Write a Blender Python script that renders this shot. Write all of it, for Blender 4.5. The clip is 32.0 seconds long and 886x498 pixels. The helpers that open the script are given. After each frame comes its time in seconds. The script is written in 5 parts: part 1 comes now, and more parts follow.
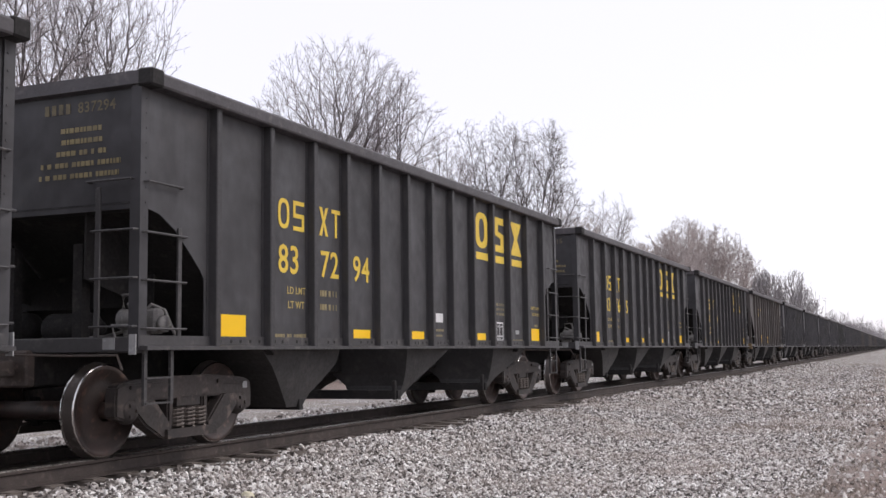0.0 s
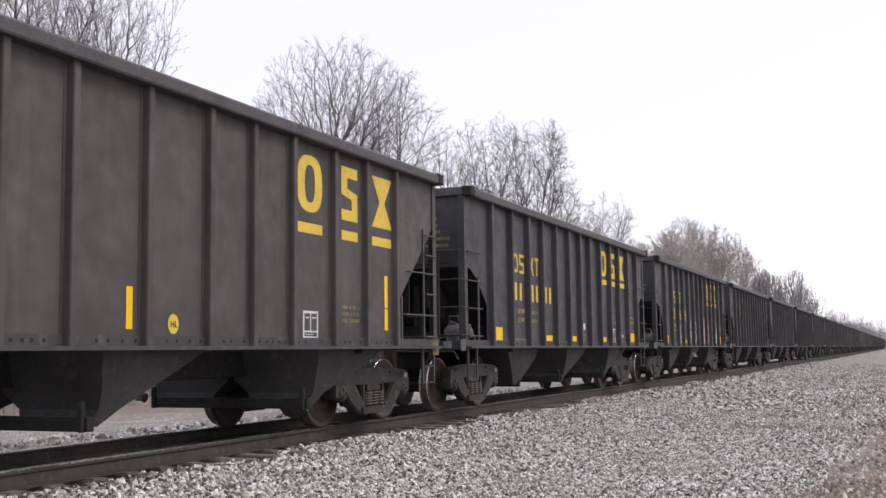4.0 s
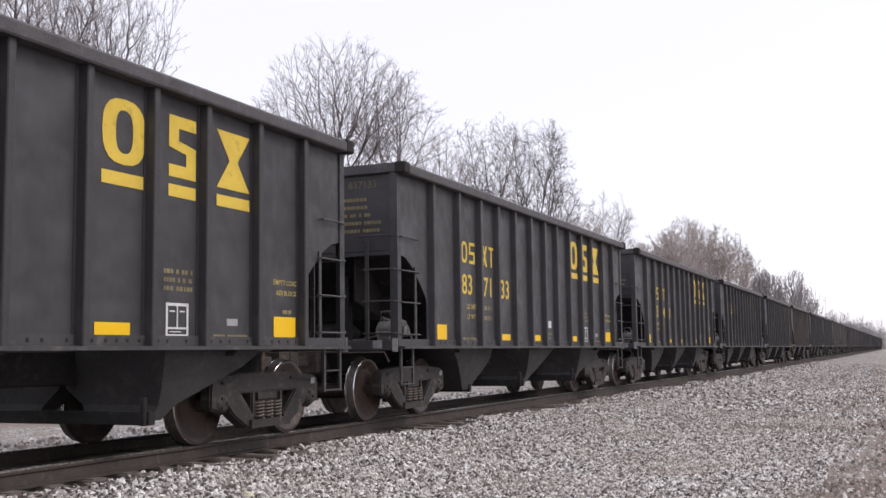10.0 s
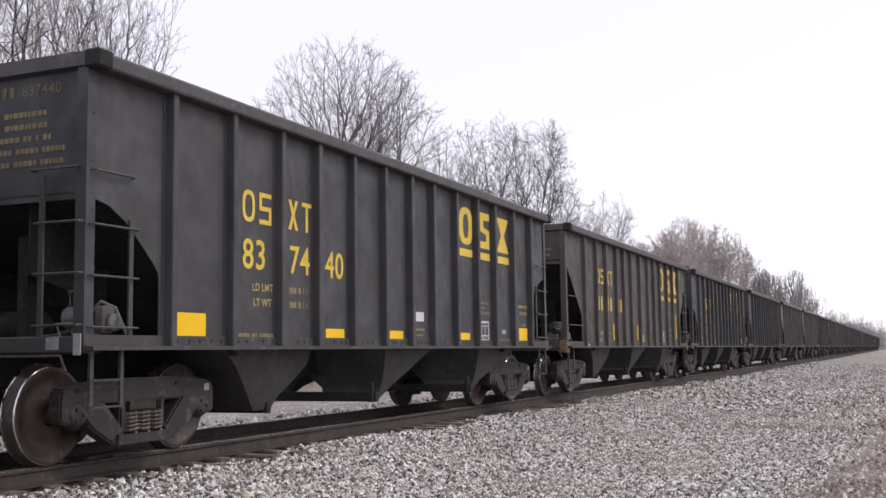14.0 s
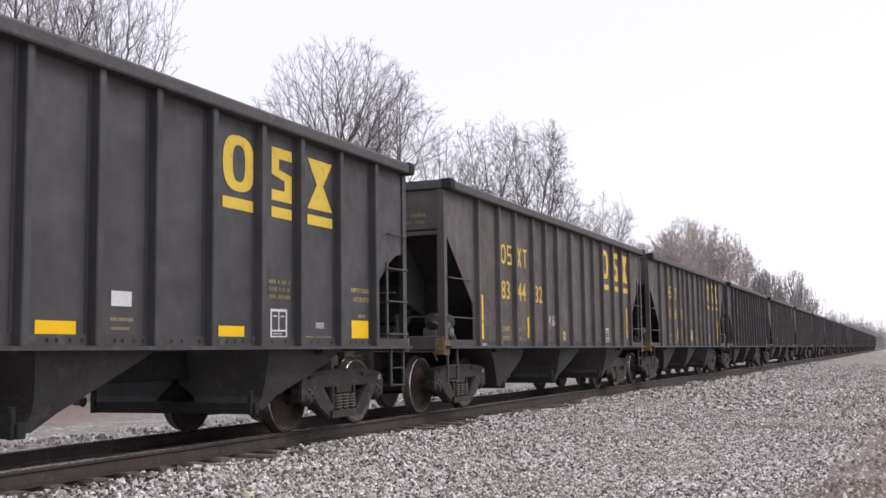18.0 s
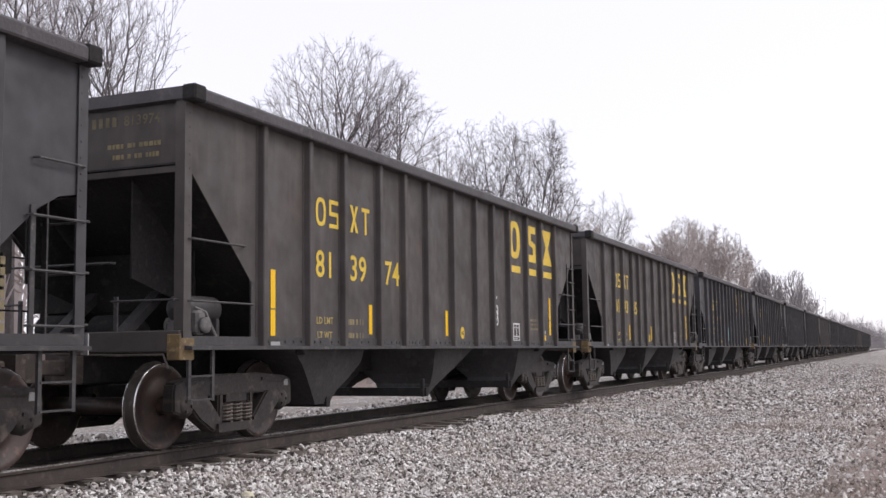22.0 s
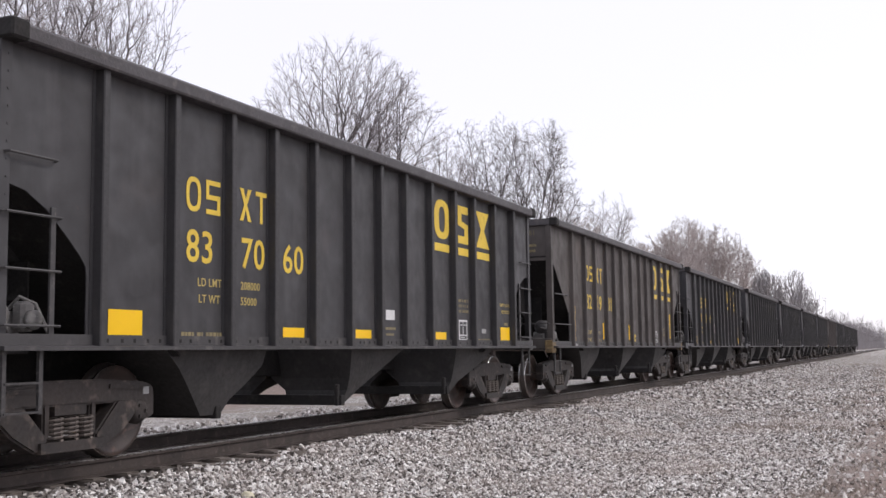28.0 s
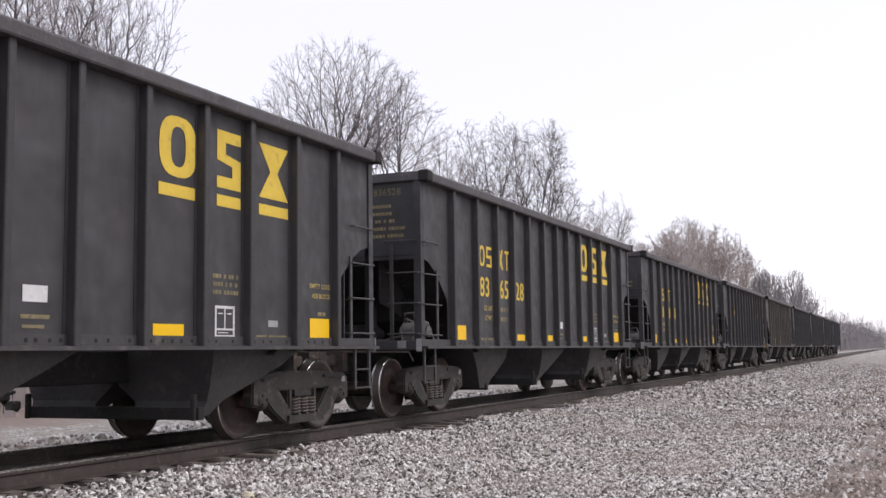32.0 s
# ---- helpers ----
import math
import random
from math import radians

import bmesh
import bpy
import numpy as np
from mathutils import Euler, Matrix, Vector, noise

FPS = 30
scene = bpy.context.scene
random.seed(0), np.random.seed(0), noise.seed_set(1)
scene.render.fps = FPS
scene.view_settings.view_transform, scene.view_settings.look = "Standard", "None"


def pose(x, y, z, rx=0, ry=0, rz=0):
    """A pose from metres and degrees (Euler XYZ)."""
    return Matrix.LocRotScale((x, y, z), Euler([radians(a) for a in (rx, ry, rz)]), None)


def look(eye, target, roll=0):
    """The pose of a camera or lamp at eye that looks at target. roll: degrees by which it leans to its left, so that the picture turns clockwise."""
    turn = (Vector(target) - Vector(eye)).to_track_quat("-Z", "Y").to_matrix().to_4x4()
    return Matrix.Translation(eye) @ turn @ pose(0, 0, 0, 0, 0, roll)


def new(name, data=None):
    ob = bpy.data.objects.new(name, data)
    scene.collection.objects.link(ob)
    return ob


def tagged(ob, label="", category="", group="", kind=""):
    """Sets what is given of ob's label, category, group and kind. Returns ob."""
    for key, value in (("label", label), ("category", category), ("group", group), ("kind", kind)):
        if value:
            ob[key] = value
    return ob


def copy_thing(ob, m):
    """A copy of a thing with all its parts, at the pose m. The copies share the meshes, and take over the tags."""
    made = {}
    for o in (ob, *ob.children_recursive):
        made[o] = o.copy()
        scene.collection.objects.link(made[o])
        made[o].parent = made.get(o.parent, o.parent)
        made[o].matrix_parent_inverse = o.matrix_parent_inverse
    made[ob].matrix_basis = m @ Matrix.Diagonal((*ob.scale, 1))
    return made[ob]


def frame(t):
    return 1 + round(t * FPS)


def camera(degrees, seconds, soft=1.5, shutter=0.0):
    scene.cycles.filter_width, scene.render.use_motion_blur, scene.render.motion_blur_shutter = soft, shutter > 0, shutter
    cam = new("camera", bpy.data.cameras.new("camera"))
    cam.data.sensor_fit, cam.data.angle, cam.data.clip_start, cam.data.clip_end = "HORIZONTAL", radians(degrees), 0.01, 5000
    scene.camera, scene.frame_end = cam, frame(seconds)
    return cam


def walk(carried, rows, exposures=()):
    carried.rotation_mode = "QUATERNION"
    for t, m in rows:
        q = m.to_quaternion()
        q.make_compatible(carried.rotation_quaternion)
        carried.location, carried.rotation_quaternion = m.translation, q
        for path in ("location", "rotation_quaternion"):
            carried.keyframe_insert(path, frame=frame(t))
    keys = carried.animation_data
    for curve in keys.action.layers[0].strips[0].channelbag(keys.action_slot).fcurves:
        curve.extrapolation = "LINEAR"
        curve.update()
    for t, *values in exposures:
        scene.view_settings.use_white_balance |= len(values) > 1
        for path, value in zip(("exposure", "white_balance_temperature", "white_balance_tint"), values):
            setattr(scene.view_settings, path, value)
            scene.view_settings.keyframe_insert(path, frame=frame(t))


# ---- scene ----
cam = camera(45.06, 32.0, 1.5, 0.0)
EYE = Vector((0.0, 0.0, 0.987))
YAW, TILT, ROLL = 23.12, 5.522, -0.78
AIM = EYE + Vector((-math.sin(radians(YAW)) * math.cos(radians(TILT)), math.cos(radians(YAW)) * math.cos(radians(TILT)), math.sin(radians(TILT)))) * 50
walk(cam, [(0.0, look(EYE, AIM, ROLL)), (32.0, look(EYE, AIM, ROLL))], [(0.0, 0.0, 6600, 13), (32.0, 0.0, 6600, 13)])

# ---- world and light: a bright, thinly overcast day ----
SUN_EL, SUN_AZ = 42.0, 62.0
world = bpy.data.worlds.new("overcast_sky")
scene.world = world
world.use_nodes = True
wn, wl = world.node_tree.nodes, world.node_tree.links
sky = wn.new("ShaderNodeTexSky")
sky.sky_type = "NISHITA"
sky.sun_disc = False
sky.sun_elevation, sky.sun_rotation = radians(SUN_EL), radians(SUN_AZ)
sky.air_density, sky.dust_density, sky.ozone_density = 1.0, 1.5, 1.5
cloud = wn.new("ShaderNodeMix")
cloud.data_type = "RGBA"
cloud.inputs[0].default_value = 0.72
cloud.inputs[7].default_value = (10.88, 10.83, 11.8, 1)
wl.new(sky.outputs[0], cloud.inputs[6])
wl.new(cloud.outputs[2], wn["Background"].inputs[0])
wn["Background"].inputs[1].default_value = 0.114
sun = new("sun", bpy.data.lights.new("sun", "SUN"))
sun.data.energy, sun.data.angle, sun.data.color = 1.1, radians(14), (1.0, 0.96, 0.9)
sun.matrix_basis = look((60 * math.sin(radians(SUN_AZ)), 60 * math.cos(radians(SUN_AZ)), 60 * math.tan(radians(SUN_EL))), (0, 0, 0))

# ---- materials ----
def node_mat(name, rough=0.8, metal=0.0):
    m = bpy.data.materials.new(name)
    m.use_nodes = True
    b = m.node_tree.nodes["Principled BSDF"]
    b.inputs["Roughness"].default_value, b.inputs["Metallic"].default_value = rough, metal
    return m, m.node_tree.nodes, m.node_tree.links, b


def noise_fac(n, l, scale, detail=4.0, lo=0.4, hi=0.6, stretch=None, coord="Object", rough=0.55):
    """A noise factor from 0 to 1 between two thresholds."""
    tc = n.new("ShaderNodeTexCoord")
    src = tc.outputs[coord]
    if stretch:
        mp = n.new("ShaderNodeMapping")
        mp.inputs["Scale"].default_value = stretch
        l.new(src, mp.inputs[0])
        src = mp.outputs[0]
    t = n.new("ShaderNodeTexNoise")
    t.inputs["Scale"].default_value, t.inputs["Detail"].default_value, t.inputs["Roughness"].default_value = scale, detail, rough
    l.new(src, t.inputs["Vector"])
    r = n.new("ShaderNodeMapRange")
    r.inputs[1].default_value, r.inputs[2].default_value = lo, hi
    l.new(t.outputs["Fac"], r.inputs[0])
    return r.outputs[0]


def blend(n, l, fac, a, b, mode="MIX"):
    """Two colours (tuples or sockets) mixed by a factor."""
    x = n.new("ShaderNodeMix")
    x.data_type, x.blend_type = "RGBA", mode
    for i, v in ((0, fac), (6, a), (7, b)):
        if isinstance(v, (int, float)):
            x.inputs[i].default_value = v
        elif isinstance(v, tuple):
            x.inputs[i].default_value = (*v, 1)
        else:
            l.new(v, x.inputs[i])
    return x.outputs[2]


def relief(n, l, b, fac, strength, dist=0.01):
    u = n.new("ShaderNodeBump")
    u.inputs["Strength"].default_value, u.inputs["Distance"].default_value = strength, dist
    l.new(fac, u.inputs["Height"])
    l.new(u.outputs[0], b.inputs["Normal"])


def worn(name, base, dark, light, rough=0.8, metal=0.0, scale=3.0, bump=0.15, streak=None, per_object=0.0):
    """Painted or bare metal, wood or stone, with stains at two sizes and fine relief."""
    m, n, l, b = node_mat(name, rough, metal)
    c = blend(n, l, noise_fac(n, l, scale, 5, 0.38, 0.68), base, dark)
    fine = noise_fac(n, l, scale * 14, 6, 0.35, 0.75)
    sp = noise_fac(n, l, scale * 3.3, 6, 0.56, 0.74, streak)
    c = blend(n, l, sp, c, light)
    if per_object:
        oi = n.new("ShaderNodeObjectInfo")
        mr = n.new("ShaderNodeMapRange")
        mr.inputs[3].default_value, mr.inputs[4].default_value = 1 - per_object, 1 + per_object
        l.new(oi.outputs["Random"], mr.inputs[0])
        v = n.new("ShaderNodeHueSaturation")
        l.new(mr.outputs[0], v.inputs["Value"])
        l.new(c, v.inputs["Color"])
        c = v.outputs[0]
    l.new(c, b.inputs["Base Color"])
    rr = n.new("ShaderNodeMapRange")
    rr.inputs[3].default_value, rr.inputs[4].default_value = max(rough - 0.12, 0.05), min(rough + 0.12, 1)
    l.new(fine, rr.inputs[0])
    l.new(rr.outputs[0], b.inputs["Roughness"])
    relief(n, l, b, fine, bump, 0.004)
    return m


def sheet_paint(name, base, dark, light, rust, rusty=0.10, rough=0.58):
    """Old paint on pressed steel sheets: large weathered patches, rain streaks, dust, rust freckles and shallow dents, different on every sheet."""
    m, n, l, b = node_mat(name, rough)
    tc, oi = n.new("ShaderNodeTexCoord"), n.new("ShaderNodeObjectInfo")
    shift = n.new("ShaderNodeVectorMath")
    shift.operation = "MULTIPLY_ADD"
    shift.inputs[1].default_value = (0, 61.0, 23.0)
    l.new(oi.outputs["Random"], shift.inputs[0])
    l.new(tc.outputs["Object"], shift.inputs[2])

    def field(scale, detail, lo, hi, stretch=(1, 1, 1)):
        mp = n.new("ShaderNodeMapping")
        mp.inputs["Scale"].default_value = stretch
        l.new(shift.outputs[0], mp.inputs[0])
        t = n.new("ShaderNodeTexNoise")
        t.inputs["Scale"].default_value, t.inputs["Detail"].default_value, t.inputs["Roughness"].default_value = scale, detail, 0.58
        l.new(mp.outputs[0], t.inputs["Vector"])
        r = n.new("ShaderNodeMapRange")
        r.inputs[1].default_value, r.inputs[2].default_value = lo, hi
        l.new(t.outputs["Fac"], r.inputs[0])
        return r.outputs[0]

    def part_of(fac, k):
        x = n.new("ShaderNodeMath")
        x.operation = "MULTIPLY"
        x.inputs[1].default_value = k
        l.new(fac, x.inputs[0])
        return x.outputs[0]

    c = blend(n, l, field(0.75, 5, 0.40, 0.66), base, dark)
    c = blend(n, l, part_of(field(2.2, 6, 0.52, 0.72, (1, 1.6, 0.22)), 0.75), c, light)
    c = blend(n, l, part_of(field(5.0, 5, 0.56, 0.74, (1, 1.5, 0.09)), 0.6), c, dark)
    c = blend(n, l, part_of(field(1.1, 8, 0.60, 0.80), rusty * 3), c, rust)
    c = blend(n, l, part_of(field(16.0, 6, 0.66, 0.72), rusty * 4), c, rust)
    v = n.new("ShaderNodeHueSaturation")
    mr = n.new("ShaderNodeMapRange")
    mr.inputs[3].default_value, mr.inputs[4].default_value = 0.94, 1.06
    l.new(oi.outputs["Random"], mr.inputs[0])
    l.new(mr.outputs[0], v.inputs["Value"])
    l.new(c, v.inputs["Color"])
    l.new(v.outputs[0], b.inputs["Base Color"])
    rr = n.new("ShaderNodeMapRange")
    rr.inputs[3].default_value, rr.inputs[4].default_value = rough - 0.10, rough + 0.16
    l.new(field(3.0, 6, 0.35, 0.7), rr.inputs[0])
    l.new(rr.outputs[0], b.inputs["Roughness"])
    dent, grain = n.new("ShaderNodeBump"), n.new("ShaderNodeBump")
    dent.inputs["Strength"].default_value, dent.inputs["Distance"].default_value = 0.55, 0.05
    grain.inputs["Strength"].default_value, grain.inputs["Distance"].default_value = 0.06, 0.004
    l.new(field(1.5, 2, 0.3, 0.7), dent.inputs["Height"])
    l.new(field(22.0, 5, 0.3, 0.7), grain.inputs["Height"])
    l.new(dent.outputs[0], grain.inputs["Normal"])
    l.new(grain.outputs[0], b.inputs["Normal"])
    return m


RUST = (0.105, 0.062, 0.045)
PAINTS = {("a", 0): sheet_paint("charcoal_paint", (0.043, 0.0415, 0.045), (0.033, 0.0318, 0.0345), (0.058, 0.056, 0.060), RUST, 0.05),
          ("a", 1): sheet_paint("faded_charcoal_paint", (0.055, 0.053, 0.058), (0.042, 0.0405, 0.044), (0.072, 0.070, 0.076), RUST, 0.06),
          ("b", 0): sheet_paint("brown_black_paint", (0.078, 0.068, 0.064), (0.056, 0.048, 0.045), (0.105, 0.090, 0.082), RUST, 0.14, 0.64),
          ("b", 1): sheet_paint("faded_brown_black_paint", (0.100, 0.089, 0.084), (0.074, 0.065, 0.061), (0.135, 0.118, 0.108), RUST, 0.12, 0.64),
          ("b", 2): sheet_paint("sooty_charcoal_paint", (0.046, 0.044, 0.0465), (0.034, 0.032, 0.034), (0.066, 0.063, 0.065), RUST, 0.08, 0.6)}
POST_A = worn("charcoal_post_paint", (0.036, 0.034, 0.036), (0.027, 0.026, 0.027), (0.062, 0.058, 0.056), 0.6, 0, 2.0, 0.1, (1, 1, 0.2), 0.08)
CHORD = worn("chord_paint", (0.066, 0.060, 0.065), (0.046, 0.041, 0.044), (0.105, 0.092, 0.092), 0.62, 0, 2.6, 0.5)
SILL = worn("sill_paint", (0.052, 0.049, 0.051), (0.038, 0.036, 0.037), (0.12, 0.11, 0.105), 0.62, 0, 1.4, 0.12)
# black grime of the underframe; on the end slope sheets it also paints shade
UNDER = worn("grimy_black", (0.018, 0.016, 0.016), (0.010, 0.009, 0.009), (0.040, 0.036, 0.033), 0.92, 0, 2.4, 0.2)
BAY = worn("dusty_hopper_steel", (0.037, 0.0345, 0.0345), (0.022, 0.0205, 0.0205), (0.060, 0.055, 0.052), 0.75, 0, 1.6, 0.15)
TRUCK = worn("dusty_cast_steel", (0.038, 0.029, 0.026), (0.018, 0.015, 0.0145), (0.12, 0.092, 0.078), 0.7, 0, 1.9, 0.3, None, 0.15)
SPRING = worn("dusty_spring_steel", (0.15, 0.125, 0.11), (0.08, 0.068, 0.062), (0.24, 0.205, 0.18), 0.75, 0.1, 6.0, 0.2)
WHEEL = worn("rust_brown_wheel", (0.070, 0.046, 0.039), (0.034, 0.025, 0.023), (0.15, 0.088, 0.068), 0.5, 0.1, 3.0, 0.2, None, 0.2)
TREAD = worn("polished_tread", (0.62, 0.61, 0.60), (0.55, 0.54, 0.53), (0.68, 0.67, 0.66), 0.22, 1.0, 1.0, 0.0)
DIM_TREAD = worn("dull_tread", (0.10, 0.085, 0.078), (0.06, 0.05, 0.046), (0.16, 0.145, 0.135), 0.5, 0.5, 3.0, 0.05)
CAST = worn("rusty_coupler_casting", (0.085, 0.064, 0.055), (0.045, 0.036, 0.033), (0.16, 0.125, 0.105), 0.75, 0, 4.0, 0.25)
GRAB = worn("grab_iron_paint", (0.052, 0.049, 0.050), (0.036, 0.034, 0.035), (0.12, 0.11, 0.105), 0.55, 0, 6.0, 0.1)
PLATE = worn("pale_plate", (0.36, 0.36, 0.36), (0.25, 0.25, 0.25), (0.5, 0.5, 0.5), 0.55, 0, 5.0, 0.08)
YELLOW = worn("yellow_lettering", (0.78, 0.56, 0.085), (0.66, 0.46, 0.075), (0.44, 0.31, 0.08), 0.6, 0, 2.6, 0.06)
DULLYEL = worn("dull_yellow_stencil", (0.52, 0.40, 0.13), (0.40, 0.31, 0.11), (0.22, 0.18, 0.09), 0.65, 0, 4.0, 0.05)
PALEYEL = worn("faded_yellow_lettering", (0.27, 0.22, 0.11), (0.16, 0.135, 0.08), (0.09, 0.08, 0.06), 0.65, 0, 4.0, 0.06)
ENDYEL = worn("dim_end_stencil", (0.17, 0.14, 0.075), (0.08, 0.07, 0.05), (0.055, 0.05, 0.045), 0.65, 0, 7.0, 0.06)
REFLECT = worn("yellow_reflector", (0.95, 0.58, 0.012), (0.90, 0.54, 0.012), (0.88, 0.52, 0.02), 0.4, 0, 2.0, 0.02)
for m_ in (YELLOW, REFLECT):
    m_.node_tree.nodes["Principled BSDF"].inputs["Specular IOR Level"].default_value = 0.2
WHITE = worn("white_stencil", (0.72, 0.72, 0.72), (0.6, 0.6, 0.6), (0.45, 0.45, 0.44), 0.6, 0, 5.0, 0.05)
RED = worn("red_spray", (0.55, 0.06, 0.10), (0.45, 0.05, 0.09), (0.4, 0.1, 0.12), 0.6, 0, 5.0, 0.05)
AQUA = worn("aqua_spray", (0.25, 0.55, 0.58), (0.2, 0.48, 0.5), (0.3, 0.5, 0.52), 0.6, 0, 5.0, 0.05)
PINKGREY = worn("pink_grey_spray", (0.45, 0.36, 0.38), (0.35, 0.28, 0.3), (0.3, 0.27, 0.28), 0.6, 0, 5.0, 0.05)
ORANGE = worn("orange_bracket", (0.20, 0.135, 0.06), (0.10, 0.07, 0.04), (0.34, 0.26, 0.13), 0.7, 0, 5.0, 0.1)
VALVE = worn("brake_valve_grey", (0.20, 0.192, 0.185), (0.10, 0.095, 0.092), (0.34, 0.33, 0.315), 0.7, 0, 6.0, 0.1)
LATCH = worn("dusty_latch_steel", (0.085, 0.078, 0.074), (0.040, 0.037, 0.035), (0.17, 0.155, 0.145), 0.75, 0, 5.0, 0.2)
RAIL = worn("rusty_rail", (0.072, 0.056, 0.050), (0.046, 0.037, 0.033), (0.125, 0.10, 0.088), 0.8, 0.2, 4.0, 0.2)
HEAD = worn("worn_rail_head", (0.42, 0.40, 0.38), (0.32, 0.30, 0.29), (0.5, 0.48, 0.46), 0.32, 1.0, 5.0, 0.05)
TIE = worn("weathered_tie", (0.155, 0.13, 0.113), (0.085, 0.07, 0.062), (0.26, 0.222, 0.195), 0.92, 0, 2.2, 0.6, (0.3, 3, 3), 0.25)


def stone_material():
    m, n, l, b = node_mat("ballast_stone", 0.9)
    g = n.new("ShaderNodeNewGeometry")
    r = n.new("ShaderNodeValToRGB")
    e = r.color_ramp.elements
    e[0].position, e[0].color = 0.0, (0.035, 0.030, 0.027, 1)
    e[1].position, e[1].color = 1.0, (0.86, 0.84, 0.81, 1)
    for p, c in ((0.30, (0.21, 0.185, 0.168)), (0.55, (0.56, 0.515, 0.48)), (0.75, (0.66, 0.63, 0.60)), (0.82, (0.92, 0.90, 0.875))):
        k = e.new(p)
        k.color = (*c, 1)
    l.new(g.outputs["Random Per Island"], r.inputs[0])
    c = blend(n, l, noise_fac(n, l, 30, 5, 0.55, 0.95), r.outputs[0], (0.38, 0.35, 0.33))
    dirt = n.new("ShaderNodeMath")
    dirt.operation = "MULTIPLY"
    dirt.inputs[1].default_value = 0.42
    l.new(noise_fac(n, l, 0.55, 7, 0.47, 0.66), dirt.inputs[0])
    c = blend(n, l, dirt.outputs[0], c, (0.46, 0.385, 0.335))
    l.new(c, b.inputs["Base Color"])
    relief(n, l, b, noise_fac(n, l, 90, 4, 0.3, 0.7), 0.3, 0.003)
    return m


def ground_material():
    """Grey crushed stone beside the track; brown soil and dead grass on the verge and beyond the line."""
    m, n, l, b = node_mat("gravel_and_verge", 0.95)
    tc = n.new("ShaderNodeTexCoord")
    vo = n.new("ShaderNodeTexVoronoi")
    vo.inputs["Scale"].default_value = 36
    l.new(tc.outputs["Object"], vo.inputs["Vector"])
    sep = n.new("ShaderNodeSeparateColor")
    l.new(vo.outputs["Color"], sep.inputs[0])
    r = n.new("ShaderNodeValToRGB")
    e = r.color_ramp.elements
    e[0].position, e[0].color = 0.0, (0.09, 0.08, 0.073, 1)
    e[1].position, e[1].color = 1.0, (0.78, 0.755, 0.72, 1)
    k = e.new(0.55)
    k.color = (0.32, 0.30, 0.285, 1)
    l.new(sep.outputs[0], r.inputs[0])
    grav = blend(n, l, noise_fac(n, l, 1.3, 8, 0.46, 0.62), r.outputs[0], (0.27, 0.235, 0.20))
    grav = blend(n, l, noise_fac(n, l, 7.0, 6, 0.52, 0.70), grav, (0.20, 0.175, 0.155))
    grav = blend(n, l, noise_fac(n, l, 11.0, 6, 0.60, 0.72), grav, (0.66, 0.64, 0.61))
    soil = blend(n, l, noise_fac(n, l, 5, 8, 0.35, 0.65), (0.24, 0.185, 0.162), (0.36, 0.29, 0.255))
    soil = blend(n, l, noise_fac(n, l, 38, 6, 0.45, 0.7), soil, (0.125, 0.104, 0.092))
    xyz = n.new("ShaderNodeSeparateXYZ")
    l.new(tc.outputs["Object"], xyz.inputs[0])
    nz = n.new("ShaderNodeTexNoise")
    nz.inputs["Scale"].default_value, nz.inputs["Detail"].default_value = 0.55, 7
    l.new(tc.outputs["Object"], nz.inputs["Vector"])
    add = n.new("ShaderNodeMath")
    add.operation = "MULTIPLY_ADD"
    add.inputs[1].default_value = 5.0
    l.new(nz.outputs["Fac"], add.inputs[0])
    l.new(xyz.outputs["X"], add.inputs[2])
    near = n.new("ShaderNodeMapRange")
    near.inputs[1].default_value, near.inputs[2].default_value = 0.5, 2.0
    l.new(add.outputs[0], near.inputs[0])
    far = n.new("ShaderNodeMapRange")
    far.inputs[1].default_value, far.inputs[2].default_value = -13.0, -15.0
    l.new(add.outputs[0], far.inputs[0])
    mx = n.new("ShaderNodeMath")
    mx.operation = "MAXIMUM"
    l.new(near.outputs[0], mx.inputs[0])
    l.new(far.outputs[0], mx.inputs[1])
    off = n.new("ShaderNodeMath")
    off.operation = "ADD"
    off.inputs[1].default_value = 8.069
    l.new(xyz.outputs["X"], off.inputs[0])
    ab = n.new("ShaderNodeMath")
    ab.operation = "ABSOLUTE"
    l.new(off.outputs[0], ab.inputs[0])
    bed = n.new("ShaderNodeMapRange")
    bed.inputs[1].default_value, bed.inputs[2].default_value = 1.75, 1.30
    l.new(ab.outputs[0], bed.inputs[0])
    fouled = blend(n, l, noise_fac(n, l, 6, 6, 0.4, 0.65), (0.12, 0.10, 0.088), (0.20, 0.168, 0.146))
    l.new(blend(n, l, bed.outputs[0], blend(n, l, mx.outputs[0], grav, soil), fouled), b.inputs["Base Color"])
    relief(n, l, b, vo.outputs["Distance"], 0.7, 0.03)
    return m


STONE, GROUND = stone_material(), ground_material()
BARK = worn("grey_bark", (0.115, 0.10, 0.10), (0.07, 0.062, 0.062), (0.18, 0.16, 0.158), 0.95, 0, 4.0, 0.5)
CROWN_TWIG = worn("grey_mauve_twigs", (0.25, 0.225, 0.232), (0.18, 0.16, 0.166), (0.33, 0.30, 0.31), 0.95, 0, 0.5, 0.1)
LIMB = worn("dark_twigs", (0.17, 0.15, 0.152), (0.12, 0.105, 0.108), (0.23, 0.205, 0.208), 0.95, 0, 0.5, 0.1)
TWIG = worn("mauve_twigs", (0.42, 0.385, 0.395), (0.32, 0.29, 0.298), (0.50, 0.46, 0.47), 0.95, 0, 0.5, 0.1)
